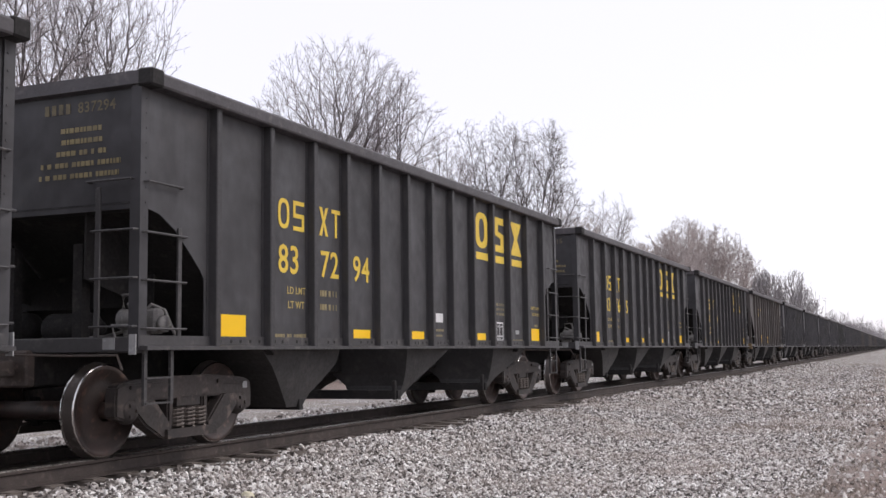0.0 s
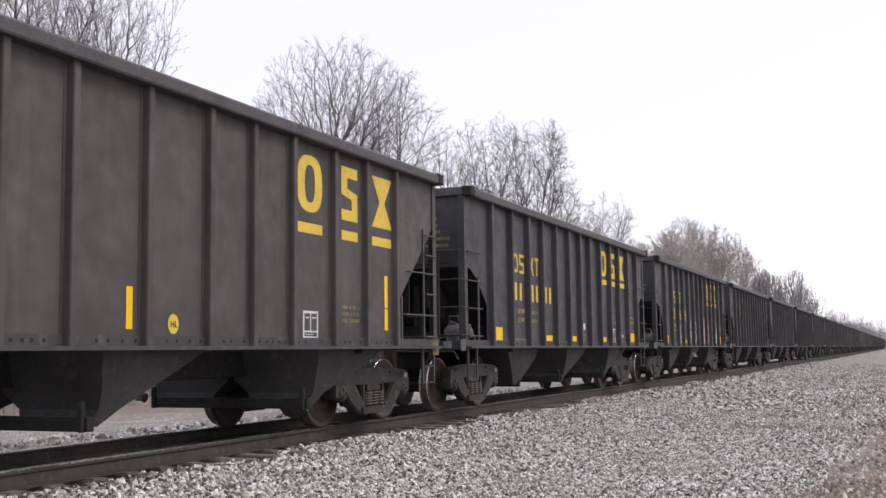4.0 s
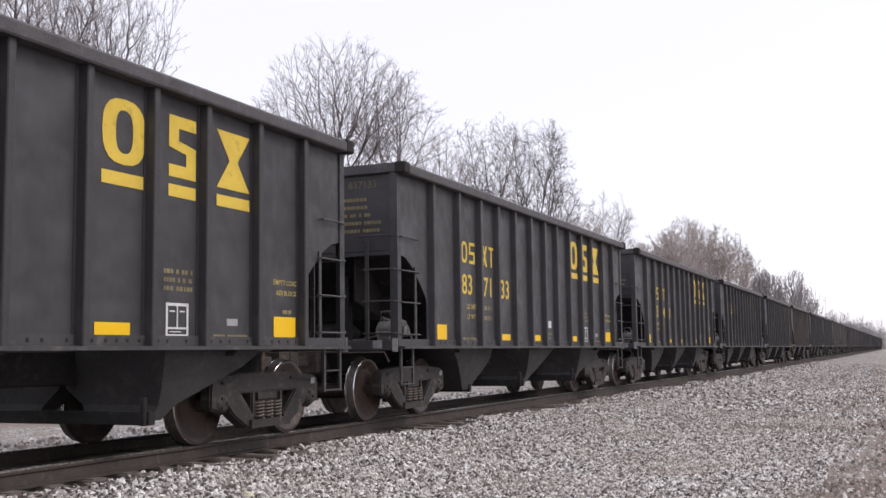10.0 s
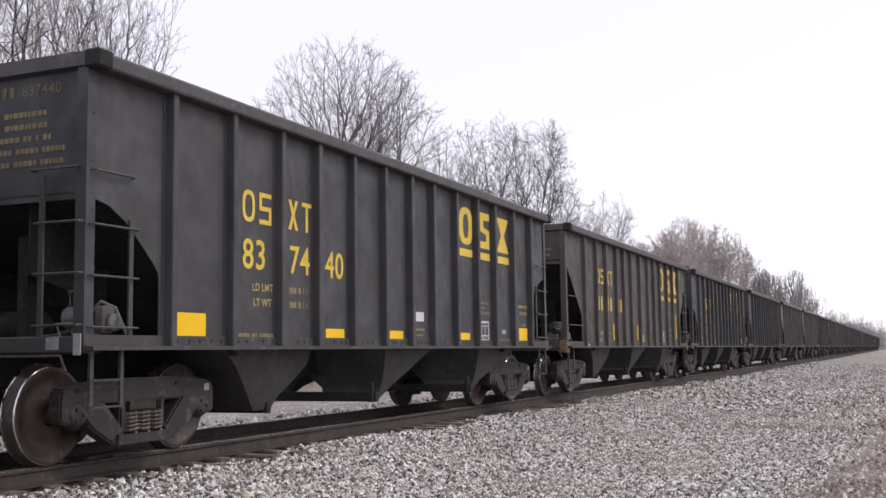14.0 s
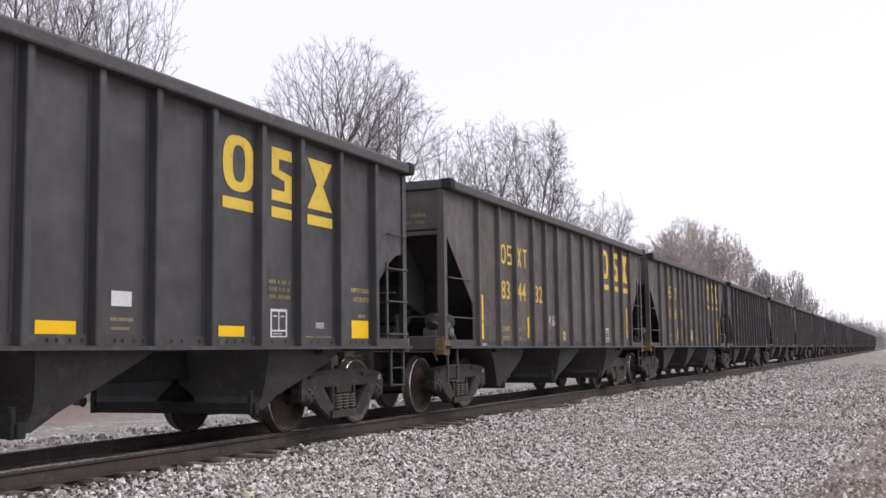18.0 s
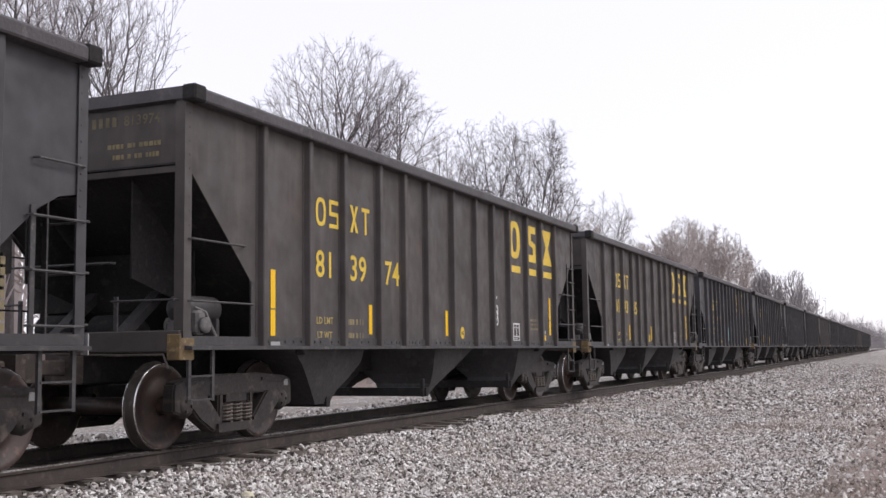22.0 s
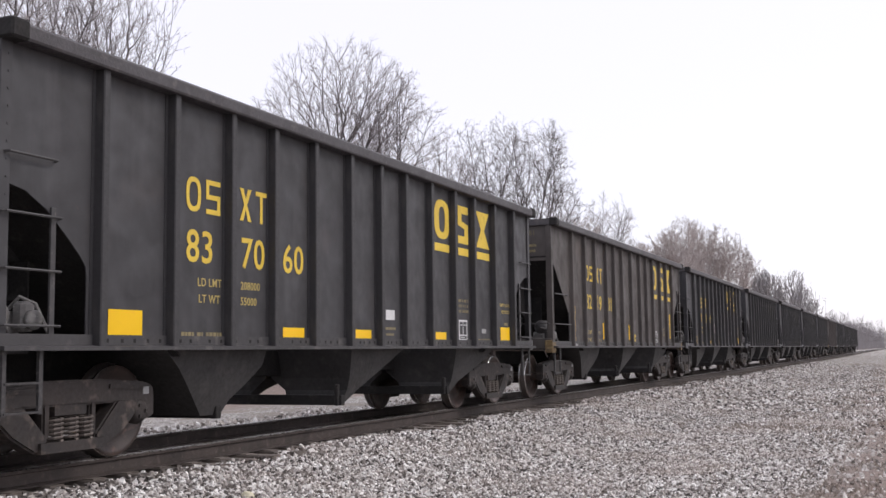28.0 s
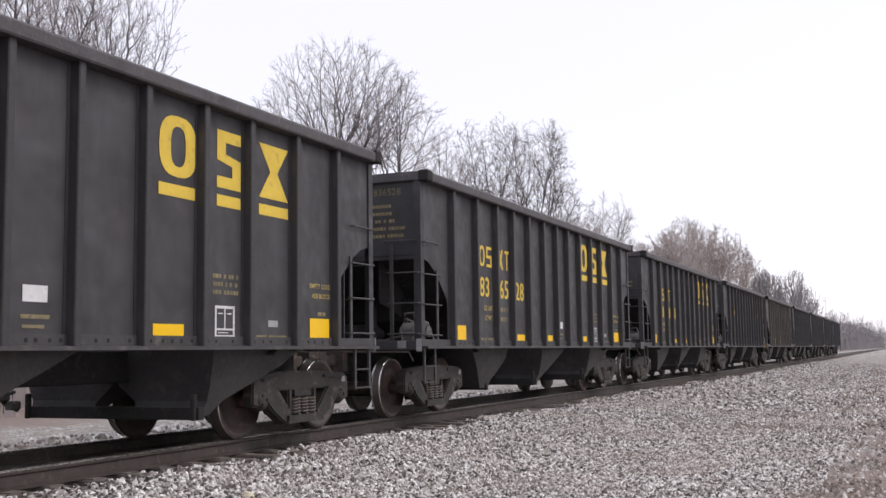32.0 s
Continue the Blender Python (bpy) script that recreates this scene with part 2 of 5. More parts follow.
# brown brush, paled in its colour to stand for distance haze
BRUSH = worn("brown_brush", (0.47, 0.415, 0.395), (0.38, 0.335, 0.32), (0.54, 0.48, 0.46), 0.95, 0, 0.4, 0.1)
# the haze of the far woods is mixed into this pale wood colour
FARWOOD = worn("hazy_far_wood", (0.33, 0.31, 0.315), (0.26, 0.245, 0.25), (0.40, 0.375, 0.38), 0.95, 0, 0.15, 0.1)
STRAW = worn("dead_grass", (0.33, 0.275, 0.23), (0.23, 0.19, 0.16), (0.43, 0.37, 0.31), 0.95, 0, 2.0, 0.1)

# ---- mesh helpers ----
def part(name, bm, material, parent, label=""):
    """One mesh object under a thing or under a part of it."""
    me = bpy.data.meshes.new(name)
    bm.to_mesh(me)
    bm.free()
    me.materials.append(material)
    return hang(name, me, parent, label)


def hang(name, me, parent, label="", m=None):
    ob = new(name, me)
    if parent is not None:
        ob.parent = parent
    if m is not None:
        ob.matrix_basis = m
    if label:
        ob["label"] = label
    if name == "stencil_line":
        ob["kind"] = "stuff"
    return ob


def mesh_of(name, bm, *mats):
    me = bpy.data.meshes.new(name)
    bm.to_mesh(me)
    bm.free()
    for m in mats:
        me.materials.append(m)
    return me


def add_box(bm, x0, x1, y0, y1, z0, z1, bevel=0.0, mat=0):
    v = [bm.verts.new((x, y, z)) for x in (x0, x1) for y in (y0, y1) for z in (z0, z1)]
    fs = [bm.faces.new([v[i] for i in q]) for q in ((0, 1, 3, 2), (4, 6, 7, 5), (0, 4, 5, 1), (2, 3, 7, 6), (0, 2, 6, 4), (1, 5, 7, 3))]
    for f in fs:
        f.material_index = mat
    if bevel:
        es = list({e for f in fs for e in f.edges})
        bmesh.ops.bevel(bm, geom=es, offset=bevel, segments=1, affect="EDGES")


def add_prism(bm, outline, axis, a, b, mat=0):
    """A closed outline of (u, v) drawn out from a to b along an axis (0 x: u is y, v is z; 1 y: u is x, v is z; 2 z: u is x, v is y)."""
    def at(u, v, w):
        return ((w, u, v), (u, w, v), (u, v, w))[axis]
    p = [bm.verts.new(at(u, v, a)) for u, v in outline]
    q = [bm.verts.new(at(u, v, b)) for u, v in outline]
    n = len(p)
    fs = [bm.faces.new(p), bm.faces.new(q[::-1])]
    fs += [bm.faces.new((p[i], q[i], q[(i + 1) % n], p[(i + 1) % n])) for i in range(n)]
    for f in fs:
        f.material_index = mat
    bmesh.ops.recalc_face_normals(bm, faces=fs)


def add_tube(bm, pts, r, n=8, mat=0):
    """A round bar along a line of points."""
    pts = [Vector(p) for p in pts]
    rings = []
    for i, p in enumerate(pts):
        d = (pts[min(i + 1, len(pts) - 1)] - pts[max(i - 1, 0)]).normalized()
        s = d.orthogonal().normalized() if abs(d.z) > 0.9 else d.cross(Vector((0, 0, 1))).normalized()
        t = d.cross(s)
        rings.append([bm.verts.new(p + (s * math.cos(a) + t * math.sin(a)) * r) for a in (2 * math.pi * k / n for k in range(n))])
    fs = [bm.faces.new((a[k], a[(k + 1) % n], b[(k + 1) % n], b[k])) for a, b in zip(rings, rings[1:]) for k in range(n)]
    fs += [bm.faces.new(rings[0][::-1]), bm.faces.new(rings[-1])]
    for f in fs:
        f.material_index, f.smooth = mat, n > 6
    bmesh.ops.recalc_face_normals(bm, faces=fs)


def add_lathe(bm, profile, n=32, axis=0, mats=None, closed=True):
    """A profile of (along, radius) turned round the x axis."""
    rings = [[bm.verts.new((x, r * math.cos(2 * math.pi * k / n), r * math.sin(2 * math.pi * k / n))) for k in range(n)] for x, r in profile]
    pairs = list(zip(rings, rings[1:])) + ([(rings[-1], rings[0])] if closed else [])
    fs = []
    for i, (a, b) in enumerate(pairs):
        for k in range(n):
            f = bm.faces.new((a[k], a[(k + 1) % n], b[(k + 1) % n], b[k]))
            f.material_index, f.smooth = (mats[i] if mats else 0), True
            fs.append(f)
    bmesh.ops.recalc_face_normals(bm, faces=fs)


def letters(text, size, material, name="lettering"):
    """Flat letters with a paint's thickness, in the xy plane, from the origin to the right; the height of capitals is size."""
    cu = bpy.data.curves.new(name, "FONT")
    cu.body, cu.size, cu.extrude, cu.resolution_u, cu.offset, cu.space_character = text, size / 0.70, 0.001, 3, size * 0.016, 1.06
    ob = bpy.data.objects.new(name, cu)
    me = bpy.data.meshes.new_from_object(ob)
    bpy.data.objects.remove(ob)
    bpy.data.curves.remove(cu)
    me.name = name
    me.materials.clear()
    me.materials.append(material)
    return me


# ---- the train's measures ----
RUN = 12.868            # metres a second, towards the camera
PITCH = 14.939          # from car to car
FIRST = 8.24            # leading corner of the first full car at the start
LENGTH = {"a": 13.32, "b": 13.90}    # over the corners of the body
MID_X = -8.069          # the track's centre line
HALF = 1.61             # over the top chords
SHEET = 1.455           # outer face of the side sheets
TOP, BASE = 3.73, 1.045
WIDE = (1.02, 0.89, 1.03, 0.80, 0.81, 1.02, 1.00, 0.82, 0.84, 1.01, 0.89, 0.91)
POSTS = {"a": [1.16, 2.20, 3.18, 4.04, 4.96, 5.89, 6.76, 7.57, 8.49, 9.42, 10.27, 11.25, 12.24], "b": [1.40 + sum(WIDE[:i]) for i in range(13)]}
BASE_Y = 1.88           # axle to axle in a truck


# ---- shared meshes of the cars ----
def wheelset_mesh():
    """Two flanged wheels on an axle, about the x axis."""
    bm = bmesh.new()
    for sgn in (-1, 1):
        prof = [(0.815, 0.10), (0.81, 0.19), (0.775, 0.24), (0.765, 0.33), (0.815, 0.395), (0.822, 0.445), (0.812, 0.457), (0.73, 0.462), (0.712, 0.478), (0.69, 0.484), (0.682, 0.47),
                (0.682, 0.40), (0.70, 0.37), (0.715, 0.2), (0.68, 0.16), (0.68, 0.10)]
        mats = [0, 0, 0, 0, 0, 1, 2, 2, 1, 1, 0, 0, 0, 0, 0]
        add_lathe(bm, [(sgn * x, r) for x, r in prof], 30, mats=mats, closed=False)
    add_lathe(bm, [(-1.0, 0.0), (-1.0, 0.075), (-0.86, 0.08), (-0.7, 0.095), (0.7, 0.095), (0.86, 0.08), (1.0, 0.075), (1.0, 0.0)], 14, closed=False)
    return mesh_of("wheelset", bm, WHEEL, TREAD, DIM_TREAD)


def side_frame_mesh():
    """A cast truck side: arched top, sloping tension arms, spring seat and open windows."""
    bm = bmesh.new()
    top = [(-1.16, 0.60), (-1.14, 0.70), (-1.0, 0.74), (-0.42, 0.78), (0.42, 0.78), (1.0, 0.74), (1.14, 0.70), (1.16, 0.60), (1.16, 0.40), (1.00, 0.36), (0.98, 0.50), (0.60, 0.55), (-0.60, 0.55), (-0.98, 0.50), (-1.00, 0.36), (-1.16, 0.40)]
    add_prism(bm, top, 0, -0.075, 0.075)
    for s in (-1, 1):
        add_prism(bm, [(s * 0.92, 0.58), (s * 0.60, 0.58), (s * 0.30, 0.28), (s * 0.30, 0.155), (s * 0.46, 0.155), (s * 0.72, 0.30), (s * 0.90, 0.46)], 0, -0.085, 0.085)
        add_prism(bm, [(s * 0.34, 0.64), (s * 0.25, 0.64), (s * 0.25, 0.26), (s * 0.34, 0.26)], 0, -0.06, 0.06)
        add_prism(bm, [(s * 0.46, 0.69), (s * 0.98, 0.665), (s * 0.98, 0.70), (s * 0.46, 0.73)], 0, 0.075, 0.095)
    add_box(bm, -0.10, 0.12, -0.42, 0.42, 0.15, 0.245)
    bmesh.ops.bevel(bm, geom=[e for e in bm.edges if e.is_manifold and e.calc_face_angle(0) > 0.3], offset=0.02, segments=2, affect="EDGES")
    return mesh_of("side_frame", bm, TRUCK)


def spring_mesh():
    """One coil spring standing on its seat."""
    bm = bmesh.new()
    pts = [(0.074 * math.cos(a), 0.074 * math.sin(a), 0.21 * a / (2 * math.pi * 5.5)) for a in (2 * math.pi * 5.5 * i / 44 for i in range(45))]
    add_tube(bm, pts, 0.0145, 5)
    return mesh_of("spring", bm, SPRING)


def cap_mesh():
    bm = bmesh.new()
    add_lathe(bm, [(0.0, 0.13), (0.06, 0.135), (0.075, 0.115), (0.10, 0.11), (0.115, 0.06), (0.115, 0.0)], 16, closed=False)
    for k in range(3):
        a = 2 * math.pi * k / 3
        add_box(bm, 0.112, 0.13, 0.06 * math.cos(a) - 0.016, 0.06 * math.cos(a) + 0.016, 0.06 * math.sin(a) - 0.016, 0.06 * math.sin(a) + 0.016)
    return mesh_of("bearing_cap", bm, TRUCK)


def bolster_mesh():
    bm = bmesh.new()
    add_prism(bm, [(-1.12, 0.47), (-1.12, 0.60), (-0.6, 0.66), (0.6, 0.66), (1.12, 0.60), (1.12, 0.47), (0.6, 0.36), (-0.6, 0.36)], 1, -0.2, 0.2)
    return mesh_of("bolster", bm, TRUCK)


def brake_beam_mesh():
    bm = bmesh.new()
    add_box(bm, -0.78, 0.78, -0.05, 0.05, 0.30, 0.38, 0.015)
    for s in (-1, 1):
        add_prism(bm, [(-0.10, 0.24), (-0.04, 0.40), (-0.07, 0.56), (-0.12, 0.55), (-0.13, 0.40), (-0.17, 0.26)], 0, s * 0.70, s * 0.80)
    return mesh_of("brake_beam", bm, UNDER)


def post_mesh(paint, deep=0.104):
    """A pressed hat-section stake, flared feet at the sill."""
    bm = bmesh.new()
    hat = [(SHEET - 0.004, -0.085), (SHEET + 0.006, -0.085), (SHEET + 0.012, -0.055), (SHEET + deep - 0.01, -0.045), (SHEET + deep, -0.034), (SHEET + deep, 0.034), (SHEET + deep - 0.01, 0.045), (SHEET + 0.012, 0.055), (SHEET + 0.006, 0.085), (SHEET - 0.004, 0.085)]
    add_prism(bm, hat, 2, BASE + 0.03, TOP - 0.13)
    return mesh_of("stake", bm, paint)


def bay_mesh(lead, trail):
    """One hopper bay: two chutes of sloping sheets, parted by an inverted V under the centre sill. lead and trail: the places of its leading and trailing sheets at falling heights."""
    bm = bmesh.new()
    heights = (1.12, 0.86, 0.66, 0.50, 0.345)
    outer, inner = (1.36, 1.31, 1.26, 1.21, 1.16), (0.004, 0.004, 0.05, 0.25, 0.34)
    for s in (-1, 1):
        rings = [[bm.verts.new(q) for q in ((s * i, a, z), (s * o, a, z), (s * o, b, z), (s * i, b, z))] for z, o, i, a, b in zip(heights, outer, inner, lead, trail)]
        for u, v in zip(rings, rings[1:]):
            for k in range(4):
                bm.faces.new((u[k], u[(k + 1) % 4], v[(k + 1) % 4], v[k]))
        bm.faces.new(rings[-1])
        bm.faces.new(rings[0][::-1])
    bmesh.ops.recalc_face_normals(bm, faces=bm.faces[:])
    return mesh_of("hopper_bay", bm, BAY)


def bay_door_mesh(side):
    """The discharge doors' stiffened lip across the mouth, with its hangers."""
    bm = bmesh.new()
    add_box(bm, -1.2, 1.2, -0.05, 0.05, 0.305, 0.44, 0.008)
    for x in (-1.14, 1.14):
        add_box(bm, x - 0.03, x + 0.03, side * 0.06 - 0.03, side * 0.06 + 0.03, 0.30, 0.58, 0.01)
    return mesh_of("bay_door", bm, UNDER)


def latch_mesh(side):
    """Door-lock gear beside the mouth of a bay: links, cam and shaft."""
    bm = bmesh.new()
    s = side
    for x in (-1.25, 1.25):
        k = 1 if x > 0 else -1
        add_tube(bm, [(x, s * 0.10, 0.40), (x + k * 0.05, s * 0.24, 0.47), (x + k * 0.06, s * 0.36, 0.60), (x + k * 0.02, s * 0.44, 0.70)], 0.035, 7)
        add_box(bm, x - 0.06, x + 0.06, min(s * 0.10, s * 0.26), max(s * 0.10, s * 0.26), 0.40, 0.50, 0.02)
        add_box(bm, x - 0.04, x + 0.06, min(s * 0.26, s * 0.42), max(s * 0.26, s * 0.42), 0.50, 0.63, 0.025)
        add_tube(bm, [(x + k * 0.04, s * 0.12, 0.60), (x + k * 0.08, s * 0.46, 0.52)], 0.022, 6)
        add_lathe(bm, [(x + k * 0.06, 0.0), (x + k * 0.06, 0.065), (x + k * 0.10, 0.065), (x + k * 0.10, 0.0)], 10, closed=False)
        n = len(bm.verts)
        bm.verts.ensure_lookup_table()
        for v in bm.verts[n - 40:]:
            v.co += Vector((0, s * 0.33, 0.56))
        return mesh_of("door_latch", bm, LATCH)


def coupler_mesh():
    """Knuckle coupler with its shank, and the striker."""
    bm = bmesh.new()
    add_box(bm, -0.07, 0.07, -0.52, 0.25, 0.80, 0.96, 0.02)
    add_prism(bm, [(-0.16, -0.55), (-0.17, -0.80), (-0.06, -0.84), (-0.02, -0.70), (0.05, -0.68), (0.16, -0.78), (0.2, -0.66), (0.12, -0.5)], 2, 0.74, 1.02)
    add_box(bm, -0.22, 0.22, -0.12, 0.0, 0.70, 1.06, 0.02)
    add_tube(bm, [(-0.35, -0.05, 0.75), (-0.38, -0.3, 0.5), (-0.30, -0.62, 0.42), (-0.2, -0.78, 0.5)], 0.028, 7)
    add_tube(bm, [(0.12, -0.30, 1.02), (0.7, -0.10, 1.0), (1.30, -0.10, 1.0), (1.38, -0.12, 0.86)], 0.014, 6)
    return mesh_of("coupler", bm, CAST)

def tag_mesh():
    bm = bmesh.new()
    add_box(bm, 0.074, 0.082, -0.045, 0.045, 0.615, 0.69, 0.004)
    return mesh_of("inspection_tag", bm, PLATE)


SHARED = {"tag": tag_mesh(), "wheelset": wheelset_mesh(), "side_frame": side_frame_mesh(), "spring": spring_mesh(), "cap": cap_mesh(), "bolster": bolster_mesh(), "beam": brake_beam_mesh(),
          "door1": bay_door_mesh(1), "door-1": bay_door_mesh(-1), "latch1": latch_mesh(1), "latch-1": latch_mesh(-1), "coupler": coupler_mesh()}
SPINNERS = ([], [])     # leading and trailing wheelsets of all trucks


def flip_y(bm, length):
    for v in bm.verts:
        v.co.y = length - v.co.y
    bmesh.ops.reverse_faces(bm, faces=bm.faces[:])
    return bm


def truck(car, y):
    t = hang("truck", SHARED["bolster"], car, "", Matrix.Translation((0, y, 0)))
    for s in (0, 1):
        r = Matrix.Rotation(math.pi * s, 4, "Z")
        hang("side_frame", SHARED["side_frame"], t, "", r @ Matrix.Translation((1.06, 0, 0)))
        hang("inspection_tag", SHARED["tag"], t, "small pale tag", r @ Matrix.Translation((1.06, 1.02 if s == 0 else -1.02, 0)))
        for yy in (-0.19, 0.0, 0.19):
            hang("spring", SHARED["spring"], t, "dusty coil spring", r @ Matrix.Translation((1.10, yy, 0.245)))
        for yy in (-BASE_Y / 2, BASE_Y / 2):
            hang("bearing_cap", SHARED["cap"], t, "", r @ Matrix.Translation((1.04, yy, 0.457)))
    for i, yy in enumerate((-BASE_Y / 2, BASE_Y / 2)):
        w = hang("wheelset", SHARED["wheelset"], t, "steel wheels with polished treads", Matrix.Translation((0, yy, 0.457)))
        SPINNERS[i].append(w)
        hang("brake_beam", SHARED["beam"], t, "", Matrix.Translation((0, yy * 0.36, 0)) @ Matrix.Rotation(math.pi * (1 - i), 4, "Z"))
    return t


def hopper_car(kind, tone=0):
    """An open-top three-bay coal hopper. Kind a: stepped end with grab-iron ladders; kind b: tall sloping end openings."""
    paint = PAINTS[kind, tone]
    car = new("hopper_car")
    BODY = LENGTH[kind]
    TURN = Matrix.Translation((0, BODY, 0)) @ Matrix.Rotation(math.pi, 4, "Z")
    inner = SHEET - 0.012
    # sides
    cut = [(0.05, 2.42), (0.30, 2.37), (0.54, 2.24), (0.80, 2.02), (0.97, 1.86), (1.03, 1.78), (1.04, 1.70)] if kind == "a" else [(0.05, 2.92), (0.12, 2.86), (1.20, 1.82), (1.22, 1.74)]
    zb = BASE + (0.11 if kind == "a" else 0.06)
    outline = [(0.0, TOP - 0.05), (0.0, cut[0][1])] + cut + [(cut[-1][0], zb)]
    outline += [(BODY - y, z) for y, z in outline[::-1]]
    bm = bmesh.new()
    add_prism(bm, outline, 0, inner, SHEET)
    side = mesh_of("side_sheet", bm, paint)
    bm = bmesh.new()
    add_prism(bm, [(SHEET - 0.05, BASE), (SHEET + 0.12, BASE), (SHEET + 0.12, BASE + 0.035), (SHEET + 0.022, BASE + 0.045), (SHEET + 0.022, BASE + 0.14), (SHEET - 0.05, BASE + 0.14)], 1, 0.0, BODY)
    sill = mesh_of("side_sill", bm, SILL)
    bm = bmesh.new()
    chord = [(HALF - 0.20, TOP - 0.15), (HALF - 0.01, TOP - 0.15), (HALF, TOP - 0.13), (HALF, TOP - 0.03), (HALF - 0.03, TOP), (HALF - 0.17, TOP), (HALF - 0.20, TOP - 0.03)]
    add_prism(bm, chord, 1, -0.02, BODY + 0.02)
    top = mesh_of("top_chord", bm, CHORD)
    post = post_mesh(POST_A if kind == "a" and tone == 0 else paint, 0.104 if kind == "a" else 0.085)
    bm = bmesh.new()
    add_prism(bm, [(y, z) for y, z in ((0.02, TOP - 0.15), (0.15, TOP - 0.15), (0.15, TOP), (0.12, TOP + 0.0), (-0.04, TOP), (-0.04, TOP - 0.13))], 0, -HALF + 0.02, HALF - 0.02)
    echord = mesh_of("end_chord", bm, CHORD)
    bm = bmesh.new()
    z_end = 2.38 if kind == "a" else 2.84
    add_prism(bm, [(0.03, TOP - 0.1), (0.045, TOP - 0.1), (0.045, z_end + 0.02), (0.015, z_end + 0.02), (0.015, z_end + 0.08), (0.03, z_end + 0.08)], 0, -inner + 0.01, inner - 0.01)
    end = mesh_of("end_sheet", bm, paint)
    bm = bmesh.new()
    fall = [(0.02, 2.47), (0.30, 2.43), (0.54, 2.30), (0.80, 2.09), (1.06, 1.87), (2.43, 1.0)] if kind == "a" else [(0.02, 2.96), (0.13, 2.90), (1.22, 1.92), (2.43, 1.0)]
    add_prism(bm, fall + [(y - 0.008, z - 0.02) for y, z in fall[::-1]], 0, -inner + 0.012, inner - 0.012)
    # near-black, so the shade inside the end opening is in its colour
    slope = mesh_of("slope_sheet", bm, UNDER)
    # end sill, struts that carry the slope sheet
    bm = bmesh.new()
    add_box(bm, -SHEET, SHEET, -0.05, 0.16, BASE - 0.02, BASE + (0.13 if kind == "a" else 0.20), 0.012)
    add_box(bm, -0.5, 0.5, 0.16, 1.35, BASE - 0.02, BASE + 0.05)
    esill = mesh_of("end_sill", bm, SILL if kind == "a" else paint)
    bm = bmesh.new()
    if kind == "a":
        add_prism(bm, [(0.30, BASE + 0.05), (0.42, BASE + 0.05), (0.42, z_end - 0.3), (0.30, z_end - 0.25)], 0, -0.06, 0.06)
    else:
        add_prism(bm, [(0.06, BASE + 0.05), (0.20, BASE + 0.05), (1.15, 1.80), (1.05, 1.86)], 0, -0.07, 0.07)
    # added dark panel that stops daylight showing through the end opening
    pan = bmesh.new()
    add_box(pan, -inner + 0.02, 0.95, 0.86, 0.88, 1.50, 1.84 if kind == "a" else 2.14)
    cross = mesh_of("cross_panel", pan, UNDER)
    # added black webs under the slope sheet, to cut off sideways light
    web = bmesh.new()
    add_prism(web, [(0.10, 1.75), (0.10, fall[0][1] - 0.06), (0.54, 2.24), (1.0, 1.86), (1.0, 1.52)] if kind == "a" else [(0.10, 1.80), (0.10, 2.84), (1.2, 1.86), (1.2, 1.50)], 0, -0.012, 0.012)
    block_web = mesh_of("gusset_plate", web, UNDER)
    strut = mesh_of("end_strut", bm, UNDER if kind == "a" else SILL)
    rnd, bm = random.Random(31), bmesh.new()
    for y0, y1 in zip(POSTS[kind], POSTS[kind][1:]):
        for q in range(5):
            y = y0 + 0.16 + (y1 - y0 - 0.3) * q / 4 + rnd.uniform(-0.02, 0.02)
            if rnd.random() < 0.8:
                add_box(bm, SHEET + 0.020, SHEET + 0.0245, y - 0.017, y + 0.017, BASE + 0.07, BASE + 0.105)
    slots = mesh_of("sill_perforation", bm, UNDER)
    for m in (None, TURN):
        tagged(hang("sill_perforation", slots, car, "dark slots in the sill", m), kind="stuff")
        hang("side_sheet", side, car, "", m)
        hang("side_sill", sill, car, "", m)
        hang("top_chord", top, car, "", m)
        hang("end_chord", echord, car, "", m)
        hang("end_sheet", end, car, "", m)
        hang("slope_sheet", slope, car, "", m)
        hang("end_sill", esill, car, "", m)
        hang("cross_panel", cross, car, "", m)
        for x in (-0.45, 0.45):
            hang("gusset_plate", block_web, car, "", (m or Matrix()) @ Matrix.Translation((x * 1.6, 0, 0)))
            hang("end_strut", strut, car, "", (m or Matrix()) @ Matrix.Translation((x, 0, 0)))
        for y in POSTS[kind]:
            hang("stake", post, car, "", (m or Matrix()) @ Matrix.Translation((0, y, 0)))
    # corners: post, cap, ladder, stirrup, placard
    ends = []
    for far in (0, 1):
        bm = bmesh.new()
        add_box(bm, SHEET - 0.36, SHEET - 0.22, -0.065, -0.055, BASE + 0.01, BASE + 0.12)
        ends.append(mesh_of("end_placard", flip_y(bm, BODY) if far else bm, PLATE))
    for far in (0, 1):
        fl = (lambda b: flip_y(b, BODY)) if far else (lambda b: b)
        bm = bmesh.new()
        add_prism(bm, [(SHEET - 0.10, -0.015), (SHEET + 0.02, -0.015), (SHEET + 0.02, 0.105), (SHEET + 0.008, 0.105), (SHEET + 0.008, 0.0), (SHEET - 0.10, 0.0)], 2, BASE + 0.02, TOP - 0.12)
        for z in range(9):
            add_box(bm, SHEET + 0.018, SHEET + 0.026, 0.058, 0.074, 2.30 + 0.145 * z, 2.316 + 0.145 * z)
        cpost = mesh_of("corner_post", fl(bm), paint)
        bm = bmesh.new()
